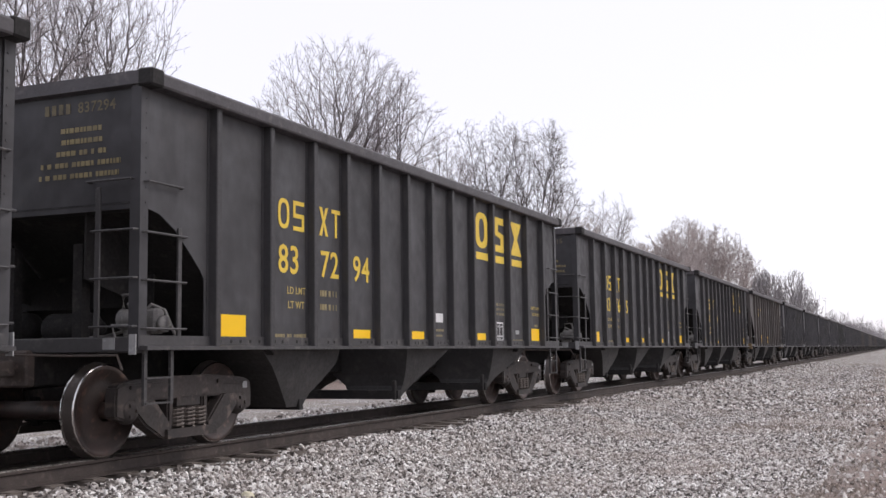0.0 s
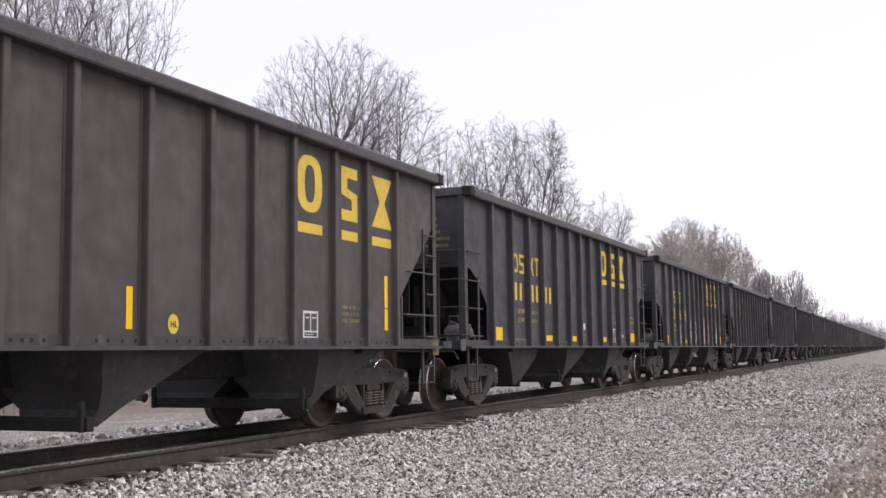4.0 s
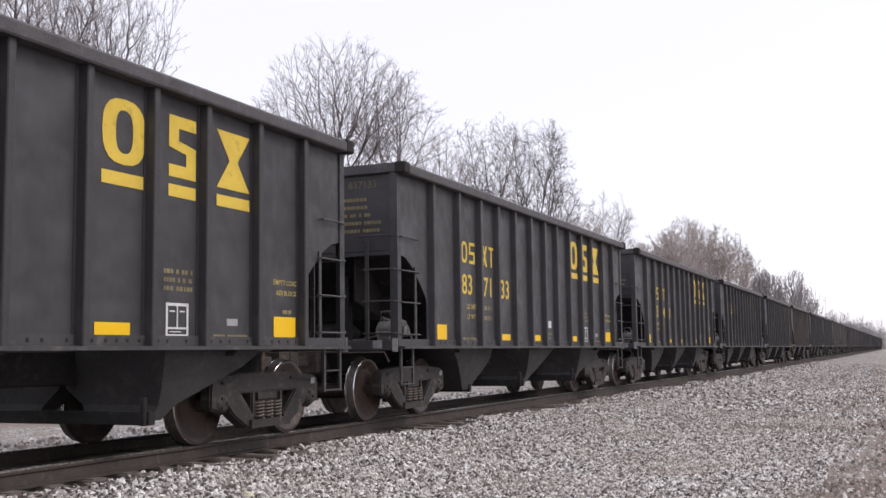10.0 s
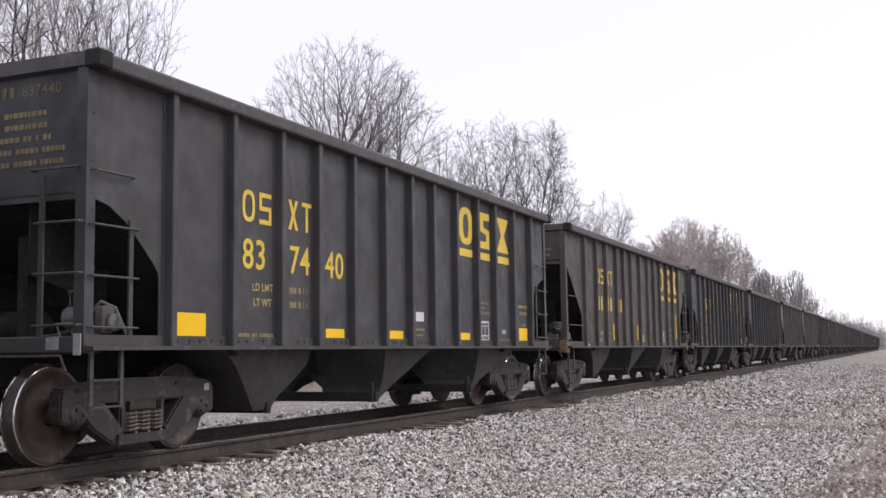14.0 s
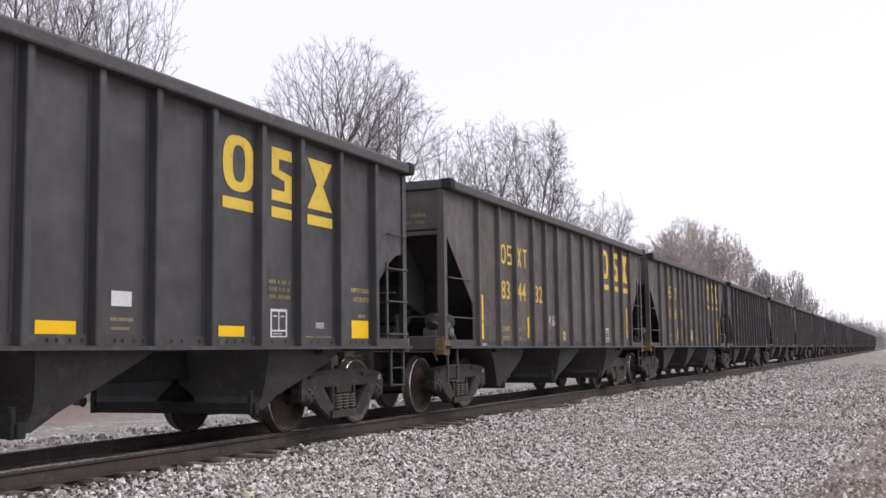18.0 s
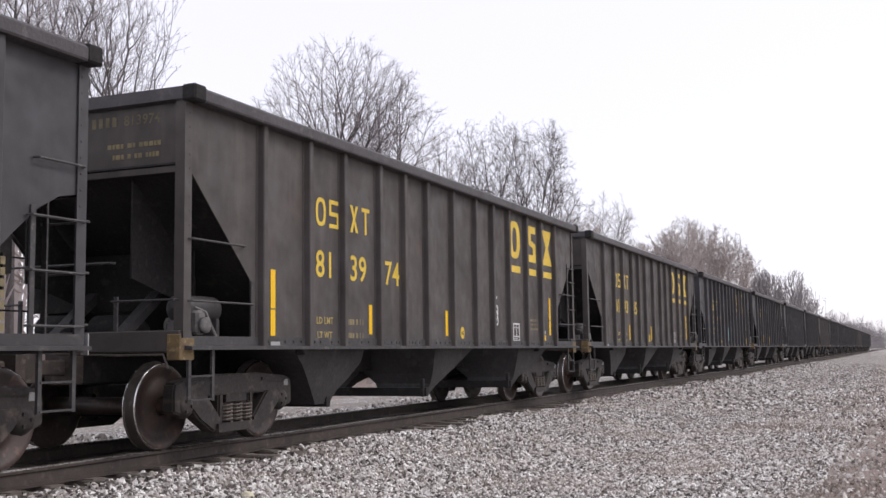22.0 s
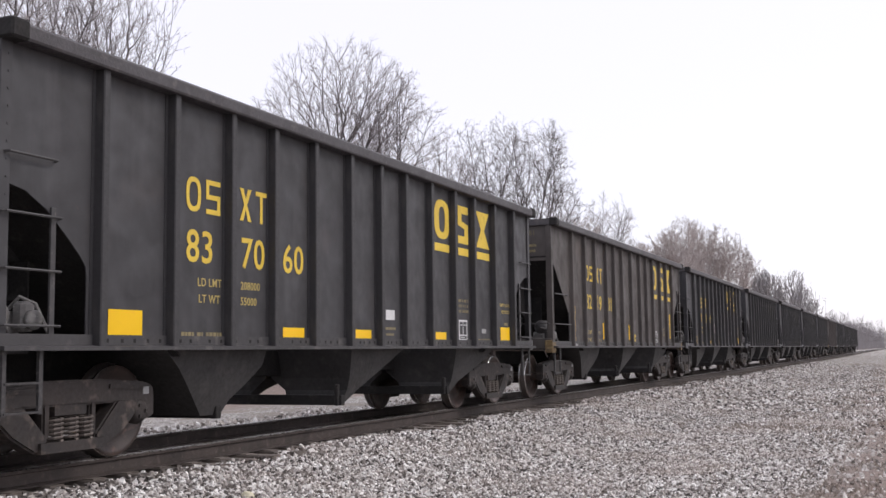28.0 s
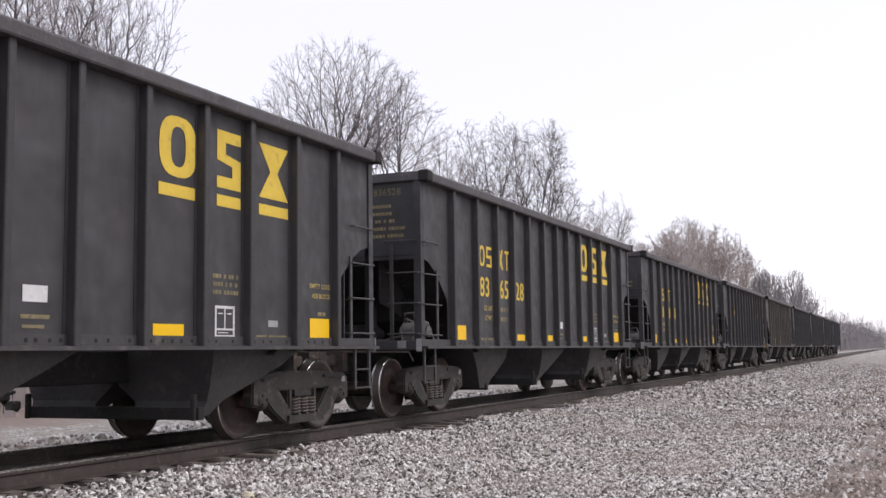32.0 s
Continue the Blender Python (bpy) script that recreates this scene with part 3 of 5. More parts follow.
        add_box(bm, HALF - 0.17, HALF + 0.008, -0.045, 0.16, TOP - 0.155, TOP + 0.018, 0.02)
        ccap = mesh_of("corner_cap", fl(bm), UNDER)
        ladder, end_ladder, upright, rungs = bmesh.new(), bmesh.new(), bmesh.new(), []
        if kind == "a":
            add_box(ladder, SHEET - 0.005, SHEET + 0.02, 0.58, 0.64, BASE + 0.10, 2.26, 0.004)
            add_box(end_ladder, 0.96, 1.02, -0.045, -0.02, BASE + 0.05, 2.62, 0.004)
            rungs.append([(SHEET + 0.01, 0.04, 2.66), (SHEET + 0.06, 0.06, 2.66), (SHEET + 0.06, 0.60, 2.66), (SHEET + 0.01, 0.62, 2.66)])
            rungs.append([(SHEET - 0.06, 0.02, 2.68), (SHEET - 0.06, -0.055, 2.68), (0.86, -0.055, 2.68), (0.86, 0.02, 2.68)])
            for z in (1.25, 1.71, 2.17):
                rungs.append([(SHEET + 0.01, 0.02, z), (SHEET + 0.06, 0.04, z), (SHEET + 0.06, 0.66, z), (SHEET + 0.01, 0.68, z)])
                rungs.append([(SHEET, -0.02, z + 0.02), (SHEET, -0.075, z + 0.02), (0.94, -0.075, z + 0.02), (0.94, -0.03, z + 0.02)])
        else:
            add_box(ladder, SHEET - 0.005, SHEET + 0.02, 1.20, 1.25, BASE + 0.05, 1.80, 0.004)
            add_box(end_ladder, 0.62, 0.67, -0.045, -0.02, BASE + 0.05, 1.60, 0.004)
            for z, y in ((1.54, 1.22), (2.17, 1.05)):
                rungs.append([(SHEET + 0.01, 0.05, z), (SHEET + 0.06, 0.08, z), (SHEET + 0.06, y - 0.03, z), (SHEET + 0.01, y, z)])
            rungs.append([(SHEET - 0.05, -0.02, 1.55), (SHEET - 0.05, -0.075, 1.55), (0.62, -0.075, 1.55), (0.62, -0.03, 1.55)])
            if far:
                add_box(upright, SHEET - 0.005, SHEET + 0.02, 0.42, 0.47, BASE + 0.05, 2.85, 0.004)
                for z in (1.22, 1.86, 2.45, 2.75):
                    rungs.append([(SHEET + 0.01, 0.05, z), (SHEET + 0.06, 0.08, z), (SHEET + 0.06, 0.45, z), (SHEET + 0.01, 0.48, z)])
        ladder_me, end_me = mesh_of("ladder", fl(ladder), GRAB), mesh_of("end_ladder", fl(end_ladder), GRAB)
        up_me = mesh_of("ladder_stile", fl(upright), GRAB)
        rung_me = []
        for pts in rungs:
            bm = bmesh.new()
            add_tube(bm, pts, 0.0125, 6)
            rung_me.append(mesh_of("rung", fl(bm), GRAB))
        bm = bmesh.new()
        ys = (0.10, 0.50)
        for y in ys:
            add_box(bm, SHEET - 0.01, SHEET + 0.02, y - 0.022, y + 0.022, 0.52, BASE + 0.02)
        for z in (0.53, 0.77):
            add_box(bm, SHEET - 0.02, SHEET + 0.03, ys[0], ys[1], z, z + 0.018)
        step = mesh_of("stirrup_step", fl(bm), GRAB)
        bm = bmesh.new()
        if kind == "a":
            add_box(bm, SHEET - 0.05, SHEET + 0.03, -0.065, -0.052, BASE - 0.04, BASE + 0.15)
        else:
            add_box(bm, SHEET - 0.14, SHEET + 0.025, -0.075, -0.05, BASE - 0.10, BASE + 0.16, 0.01)
            add_box(bm, SHEET + 0.018, SHEET + 0.026, -0.06, 0.16, BASE - 0.10, BASE + 0.12, 0.003)
        plate = mesh_of("placard" if kind == "a" else "push_pole_pocket", fl(bm), PLATE if kind == "a" else ORANGE)
        for m in (None, TURN):
            hang("corner_post", cpost, car, "", m)
            hang("corner_cap", ccap, car, "black corner cap", m)
            lad, elad = hang("ladder", ladder_me, car, "", m), hang("end_ladder", end_me, car, "", m)
            if up_me.vertices:
                hang("ladder_stile", up_me, car, "", m)
            for r in rung_me:
                hang("rung", r, elad if r.vertices[0].co.x < SHEET else lad)
            hang("stirrup_step", step, car, "", m)
            hang(plate.name.split(".")[0], plate, car, "", m)
            if kind == "a":
                hang("end_placard", ends[far], car, "", m)
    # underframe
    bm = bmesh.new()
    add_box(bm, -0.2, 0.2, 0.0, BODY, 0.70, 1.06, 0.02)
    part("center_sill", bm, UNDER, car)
    mid = BODY / 2
    o = 0.0 if kind == "a" else 0.33
    bays = (((2.20, 2.57, 2.79, 2.97, 3.14), (4.17, 4.10, 3.84, 3.60, 3.50), 3.42, 1),
            ((6.20 + o, 6.26 + o, 6.31 + o, 6.33 + o, 6.25 + o), (7.98 + o, 7.42 + o, 6.98 + o, 6.64 + o, 6.38 + o), 6.24 + o, -1),
            ((9.84 + 2 * o, 9.87 + 2 * o, 9.90 + 2 * o, 9.92 + 2 * o, 9.86 + 2 * o), (11.75 + 2 * o, 11.25 + 2 * o, 10.68 + 2 * o, 10.22 + 2 * o, 10.02 + 2 * o), 9.84 + 2 * o, -1))
    for lead, trail, mouth, s in bays:
        b = hang("hopper_bay", bay_mesh(lead, trail), car)
        at = Matrix.Translation((0, mouth, 0))
        hang("bay_door", SHARED[f"door{s}"], b, "", at)
        hang("door_latch", SHARED[f"latch{s}"], b, "pale dusty door-lock gear", at)
    bm = bmesh.new()
    add_lathe(bm, [(-0.3, 0.0), (-0.3, 0.13), (-0.26, 0.16), (0.28, 0.16), (0.32, 0.12), (0.42, 0.05), (0.42, 0.0)], 16, closed=False)
    bmesh.ops.translate(bm, verts=bm.verts[:], vec=(0.1, 0.62, BASE + 0.24))
    part("brake_cylinder", bm, UNDER, car)
    bm = bmesh.new()
    add_lathe(bm, [(-0.32, 0.0), (-0.30, 0.1), (-0.24, 0.17), (0.24, 0.17), (0.30, 0.1), (0.32, 0.0)], 16, closed=False)
    bmesh.ops.translate(bm, verts=bm.verts[:], vec=(-0.75, 0.70, BASE + 0.25))
    part("air_reservoir", bm, UNDER, car)
    bm = bmesh.new()
    add_box(bm, 0.93, 1.15, 0.40, 0.60, BASE + 0.12, BASE + 0.34, 0.03)
    add_box(bm, 1.16, 1.30, 0.46, 0.62, BASE + 0.16, BASE + 0.42, 0.03)
    add_tube(bm, [(1.04, 0.42, BASE + 0.34), (1.06, 0.35, BASE + 0.46), (1.2, 0.33, BASE + 0.40)], 0.02, 6)
    for x, y, z, r in ((0.90, 0.5, 0.26, 0.09), (1.31, 0.54, 0.26, 0.085)):
        n = len(bm.verts)
        add_lathe(bm, [(x, 0.0), (x, r), (x + 0.05, r), (x + 0.05, 0.0)], 12, closed=False)
        bm.verts.ensure_lookup_table()
        for v in bm.verts[n:]:
            v.co += Vector((0, y, BASE + z))
    add_tube(bm, [(1.1, 0.5, BASE + 0.36), (1.2, 0.52, BASE + 0.46), (1.3, 0.6, BASE + 0.40), (1.36, 0.7, BASE + 0.14)], 0.018, 6)
    add_tube(bm, [(0.9, 0.5, BASE + 0.2), (0.6, 0.55, BASE + 0.15), (0.2, 0.5, BASE + 0.12)], 0.018, 6)
    part("control_valve", bm, VALVE, car, "grey brake control valve")
    if kind == "b":
        bm = bmesh.new()
        add_lathe(bm, [(0.0, 0.0), (0.03, 0.09), (0.09, 0.145), (0.68, 0.145), (0.74, 0.09), (0.77, 0.0)], 18, closed=False)
        bmesh.ops.rotate(bm, verts=bm.verts[:], matrix=Matrix.Rotation(math.pi / 2, 3, "Z"))
        bmesh.ops.translate(bm, verts=bm.verts[:], vec=(1.08, 0.32, BASE + 0.44))
        for y in (0.46, 0.94):
            add_box(bm, 0.94, 1.22, y - 0.03, y + 0.03, BASE + 0.14, BASE + 0.34, 0.008)
        part("side_reservoir", bm, SILL, car, "grey air reservoir lying on brackets")
        bm = bmesh.new()
        add_tube(bm, [(-SHEET + 0.05, -0.02, 1.95), (-SHEET + 0.05, -0.09, 1.95), (0.62, -0.09, 1.95), (0.62, -0.03, 1.95)], 0.014, 6)
        part("end_handrail", bm, GRAB, car)
    else:
        bm = bmesh.new()
        add_lathe(bm, [(0.0, 0.0), (0.01, 0.05), (0.05, 0.105), (0.24, 0.105), (0.28, 0.05), (0.29, 0.0)], 14, closed=False)
        bmesh.ops.translate(bm, verts=bm.verts[:], vec=(1.0, 0.27, BASE + 0.30))
        add_tube(bm, [(1.06, 0.27, BASE + 0.40), (1.08, 0.24, BASE + 0.54), (1.24, 0.22, BASE + 0.55), (1.30, 0.24, BASE + 0.30), (1.33, 0.26, BASE + 0.15)], 0.02, 7)
        add_tube(bm, [(1.10, 0.10, BASE + 0.13), (1.10, 0.06, BASE + 0.24), (1.30, 0.05, BASE + 0.24), (1.40, 0.05, BASE + 0.16)], 0.016, 6)
        part("brake_gear", bm, VALVE, car, "pale grey brake cylinder and pipes")
    for m in (None, TURN):
        hang("coupler", SHARED["coupler"], car, "", m)
    for y in ((1.25, BODY - 1.25) if kind == "a" else (1.45, BODY - 1.45)):
        truck(car, y)
    return car


def on_side(y, z, out=0.004):
    """Lettering space on the near side: to the right is along the car, up is up."""
    return Matrix(((0, 0, 1, SHEET + out), (1, 0, 0, y), (0, 1, 0, z), (0, 0, 0, 1)))


def on_end(x, z, out=0.004):
    return Matrix(((1, 0, 0, x), (0, 0, -1, 0.03 - out), (0, 1, 0, z), (0, 0, 0, 1)))


def plates(rects, name, material):
    """Flat painted patches: (x0, x1, y0, y1) in lettering space."""
    bm = bmesh.new()
    for x0, x1, y0, y1 in rects:
        add_box(bm, x0, x1, y0, y1, -0.001, 0.0015)
    return mesh_of(name, bm, material)


def polys(shapes, name, material):
    bm = bmesh.new()
    for s in shapes:
        add_prism(bm, s, 2, -0.001, 0.0015)
    bmesh.ops.remove_doubles(bm, verts=bm.verts[:], dist=0.0002)
    return mesh_of(name, bm, material)


def ring(w, h, t, tt, n=16):
    """An upright oval band as four-cornered pieces."""
    out = []
    for k in range(n):
        a, b = 2 * math.pi * k / n, 2 * math.pi * (k + 1) / n
        f = lambda q, ww, hh: (w / 2 + ww * math.copysign(abs(math.cos(q)) ** 0.75, math.cos(q)), h / 2 + hh * math.copysign(abs(math.sin(q)) ** 0.75, math.sin(q)))
        out.append([f(a, w / 2, h / 2), f(b, w / 2, h / 2), f(b, w / 2 - t, h / 2 - tt), f(a, w / 2 - t, h / 2 - tt)])
    return out


def glyph(i, w, h, k=1.0):
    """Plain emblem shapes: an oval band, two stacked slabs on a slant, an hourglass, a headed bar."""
    if i == 0:
        return ring(w, h, w * 0.30 * k, h * 0.17 * k, 20)
    if i == 1:
        return [[(0, h), (w, h), (w, h * 0.80), (w * 0.36, h * 0.80), (w * 0.36, h * 0.60), (0, h * 0.48)], [(w, 0), (0, 0), (0, h * 0.20), (w * 0.64, h * 0.20), (w * 0.64, h * 0.40), (w, h * 0.52)], [(0, h * 0.48), (w * 0.36, h * 0.60), (w, h * 0.52), (w * 0.64, h * 0.40)]]
    if i == 2:
        return [[(0, h), (w, h), (w * 0.62, h * 0.5), (w * 0.38, h * 0.5)], [(w, 0), (0, 0), (w * 0.38, h * 0.5), (w * 0.62, h * 0.5)]]
    return [[(w * 0.36, 0), (w * 0.64, 0), (w * 0.64, h * 0.84), (w, h * 0.84), (w, h), (0, h), (0, h * 0.84), (w * 0.36, h * 0.84)]]


def thin_glyph(i, w, h):
    """The same shapes in thin strokes, for the small marks."""
    t = 0.052
    if i == 0:
        return ring(w, h, t, t, 20)
    if i == 1:
        return [[(0, h), (w, h), (w, h - t), (t, h - t), (t, h / 2 + t / 2), (0, h / 2 - t / 2)], [(w, 0), (0, 0), (0, t), (w - t, t), (w - t, h / 2 - t / 2), (w, h / 2 + t / 2)], [(0, h / 2 - t / 2), (t, h / 2 + t / 2), (w, h / 2 + t / 2), (w - t, h / 2 - t / 2)]]
    if i == 2:
        return [[(0, h), (t * 1.3, h), (w / 2 + t * 0.55, h / 2), (w / 2 - t * 0.55, h / 2)], [(w, h), (w / 2 + t * 0.55, h / 2), (w / 2, h / 2 + t), (w - t * 1.3, h)], [(0, 0), (w / 2 - t * 0.55, h / 2), (w / 2 + t * 0.55, h / 2), (w, 0), (w - t * 1.3, 0), (w / 2, h / 2 - t), (t * 1.3, 0)]]
    return [[(w / 2 - t / 2, 0), (w / 2 + t / 2, 0), (w / 2 + t / 2, h - t), (w, h - t), (w, h), (0, h), (0, h - t), (w / 2 - t / 2, h - t)]]


EMBLEM = {k: [polys(glyph(i, w, h), "emblem", YELLOW) for i, w in enumerate((0.61, 0.44, 0.62))] for k, h in (("a", 0.625), ("b", 0.71))}
UNDERLINE = [plates([(0, w, 0, 0.125)], "emblem_underline", YELLOW) for w in (0.61, 0.44, 0.62)]
SMALL = [polys(thin_glyph(i, 0.25 if i < 2 else 0.225, 0.36), "emblem_mark", YELLOW) for i in range(4)]
BIGTAB = plates([(0, 0.475, 0, 0.235)], "reflector", REFLECT)
GRIMY_TAB = plates([(0, 0.475, 0, 0.235)], "reflector", ORANGE)
TAB = plates([(0, 0.48, 0, 0.115)], "reflector", REFLECT)
STRIPE = plates([(0, 0.10, 0, 0.30), (0, 0.10, 0.315, 0.76)], "reflector", REFLECT)
STRIPE_S = plates([(0, 0.09, 0, 0.40)], "reflector", REFLECT)
FRAME = plates([(0, 0.36, 0, 0.03), (0, 0.36, 0.31, 0.34), (0, 0.03, 0.03, 0.31), (0.33, 0.36, 0.03, 0.31), (0.17, 0.19, 0.10, 0.31), (0.03, 0.33, 0.08, 0.10), (0.06, 0.14, 0.25, 0.265), (0.22, 0.30, 0.25, 0.265), (0.06, 0.24, 0.05, 0.06)], "data_frame", WHITE)
CARD = plates([(0.03, 0.31, 0.05, 0.19)], "white_card", WHITE)
TAG = plates([(0, 0.20, 0, 0.075)], "grey_tag", PLATE)
DOT = polys([[(0.085 + 0.085 * math.cos(2 * math.pi * k / 18), 0.10 + 0.10 * math.sin(2 * math.pi * k / 18)) for k in range(18)]], "yellow_disc", YELLOW)
random.seed(4)


def stencil(width, rows, h, gap, name="stencil_line"):
    """Small stencilled lines too worn to read, as dashes."""
    r, out = random.Random(rows * 7 + int(width * 100)), []
    for i in range(rows):
        x = 0.0
        while x < width:
            w = r.uniform(0.025, 0.06)
            out.append((x, min(x + w, width), -i * gap, -i * gap + h))
            x += w + r.choice((0.012, 0.012, 0.05))
    return plates(out, name, PALEYEL)


SMALL3, SMALL1, DASHES, FOOTLINE = stencil(0.46, 3, 0.045, 0.085), stencil(0.70, 1, 0.045, 0.05), stencil(0.42, 1, 0.075, 0.1), stencil(0.63, 1, 0.04, 0.06)
LINES3 = plates([(0, 0.33, -0.035, 0.0), (0.02, 0.27, -0.115, -0.085), (0.0, 0.29, -0.195, -0.165)], "stencil_line", PALEYEL)
BIT = plates([(0, 0.10, 0, 0.045), (0.12, 0.19, 0, 0.045)], "stencil_line", PALEYEL)
UPRIGHT = plates([(0, 0.05, 0.09 * i, 0.09 * i + 0.065) for i in range(7)], "stencil_line", PALEYEL)
ENDROW = {w: stencil(w, 1, 0.05, 0.1) for w in (0.55, 0.6, 0.62, 0.7, 1.0)}
ENDMARK = plates([(0.09 * i, 0.09 * i + 0.055, 0, 0.105) for i in range(4)], "emblem_mark", ENDYEL)
BLANKS = plates([(0.05, 0.17, 0, 0.33), (0.33, 0.45, 0, 0.33)], "number", YELLOW)
WORDS = {}


def word(text, size, material=None):
    key = (text, size, material.name if material else "")
    if key not in WORDS:
        WORDS[key] = letters(text, size, material or YELLOW)
    return WORDS[key]


def scrawl(seed, w, h, strokes, material, r=0.017):
    """A spray-painted scribble of looping strokes."""
    rnd, bm, lift = random.Random(seed), bmesh.new(), 0.001
    for _ in range(strokes):
        cx, cy = rnd.uniform(0.1, 0.9) * w, rnd.uniform(0.15, 0.85) * h
        a, b, ph = rnd.uniform(0.08, 0.25) * w, rnd.uniform(0.12, 0.42) * h, rnd.uniform(0, 6.28)
        f = rnd.choice((0.7, 1.0, 1.6))
        pts = [(min(max(cx + a * math.cos(ph + q * f), 0), w), min(max(cy + b * math.sin(ph * 1.7 + q), 0), h)) for q in (i * 0.45 for i in range(12))]
        for (x0, y0), (x1, y1) in zip(pts, pts[1:]):
            lift += 0.00003
            d = Vector((x1 - x0, y1 - y0))
            if d.length < 1e-4:
                continue
            n = Vector((-d.y, d.x)).normalized() * r
            e = d.normalized() * r * 0.5
            add_prism(bm, [(x0 - n.x - e.x, y0 - n.y - e.y), (x1 - n.x + e.x, y1 - n.y + e.y), (x1 + n.x + e.x, y1 + n.y + e.y), (x0 + n.x - e.x, y0 + n.y - e.y)], 2, lift - 0.001, lift)
    return mesh_of("graffiti", bm, material)


def dress(car, kind, number, loads):
    """Paints a car's lettering, reflectors and stencils on the near side and the leading end."""
    P, b = POSTS[kind], kind == "b"
    for i, (p, dy) in enumerate(((1, 0.23), (1, 0.57), (2, 0.24), (2, 0.57)) if b else ((1, 0.26), (1, 0.60), (2, 0.24), (2, 0.555))):
        hang("emblem_mark", SMALL[i], car, "", on_side(P[p] + dy, 2.58 if b else 2.46))
    for i in range(3):
        me = word(number[2 * i:2 * i + 2], 0.33) if number else BLANKS
        hang("number", me, car, "yellow painted numerals", on_side(P[1 + i] + (0.22 if b else 0.26), 1.945))
    for i in range(3):
        y = P[(9 if b else 8) + i] + ((0.15, 0.255, 0.235) if b else (0.26, 0.30, 0.26))[i]
        hang("emblem", EMBLEM[kind][i], car, "plain yellow emblem shape", on_side(y, 2.72 if b else 2.77))
        hang("emblem_underline", UNDERLINE[i], car, "", on_side(y, 2.46 if b else 2.57))
    wy = P[1] + (0.24 if b else 0.46)
    zz = (1.36, 1.18) if b else (1.70, 1.53)
    hang("load_stencil", word("LD LMT", 0.084, DULLYEL), car, "", on_side(wy, zz[0]))
    hang("load_stencil", word("LT WT", 0.084, DULLYEL), car, "", on_side(wy + 0.02, zz[1]))
    for t, z in zip(loads or ("", ""), zz):
        hang("load_stencil", word(t, 0.085, DULLYEL) if t else DASHES, car, "", on_side(P[2] + (0.18 if b else 0.26), z))
    if not b:
        hang("reflector", GRIMY_TAB if number == "835495" else BIGTAB, car, "yellow reflective tab", on_side(P[0] + 0.165, 1.185))
        for p, dy in ((3, 0.275), (5, 0.20), (8, 0.20)):
            hang("reflector", TAB, car, "", on_side(P[p] + dy, 1.185))
        hang("reflector", BIGTAB, car, "", on_side(P[11] + 0.41, 1.185))
        hang("white_card", CARD, car, "", on_side(P[6] + 0.23, 1.40))
        hang("stencil_line", LINES3, car, "", on_side(P[6] + 0.24, 1.345))
        hang("stencil_line", SMALL1, car, "", on_side(P[1] + 0.20, 1.18))
        hang("stencil_line", SMALL3, car, "", on_side(P[9] + 0.24, 1.80))
        hang("load_stencil", word("EMPTY LOAD", 0.058, DULLYEL), car, "", on_side(P[11] + 0.40, 1.79))
        hang("load_stencil", word("ADJ BLOCK", 0.058, DULLYEL), car, "", on_side(P[11] + 0.46, 1.67))
        hang("stencil_line", BIT, car, "", on_side(P[11] + 0.60, 1.455))
        hang("stencil_line", UPRIGHT, car, "", on_side(P[12] + 0.14, 1.20))
        hang("stencil_line", FOOTLINE, car, "", on_side(P[10] + 0.22, 1.165))
        hang("grey_tag", TAG, car, "", on_side(P[10] + 0.46, 1.30))
        hang("data_frame", FRAME, car, "", on_side(P[9] + 0.28, 1.17))
    else:
        hang("reflector", STRIPE, car, "upright yellow reflective stripe", on_side(P[0] + 0.22, 1.20))
        for p in ((2,) if number == "834432" else (2, 5)):
            hang("reflector", STRIPE_S, car, "", on_side(P[p] + 0.77, 1.24))
        hang("reflector", STRIPE, car, "", on_side(P[11] + 0.60, 1.30))
        dy = P[5] + 0.47 if number in ("819345", "834432") else P[6] + 0.37
        hang("yellow_disc", DOT, car, "", on_side(dy, 1.20))
        hang("disc_letters", word("HL", 0.062, UNDER), car, "black letters", on_side(dy + 0.035, 1.268, 0.0075))
        hang("data_frame", FRAME, car, "", on_side(P[9] + 0.29, 1.17))
        hang("stencil_line", SMALL3, car, "", on_side(P[10] + 0.26, 1.56))
        hang("grey_tag", TAG, car, "", on_side(P[0] + 0.18, 1.06, 0.03))
    if number:
        hang("number", word(number, 0.105, ENDYEL), car, "faded yellow numerals", on_end(0.66, 3.40))
    hang("emblem_mark", ENDMARK, car, "", on_end(0.24, 3.40))
    for i, (w, x) in enumerate(((0.7, 0.35), (0.6, 0.42)) if b else ((0.55, 0.35), (0.55, 0.36), (0.62, 0.30), (1.0, 0.10), (1.0, 0.08))):
        hang("stencil_line", ENDROW[w], car, "", on_end(x + 0.10, (3.16 if b else 3.205) - 0.115 * i))


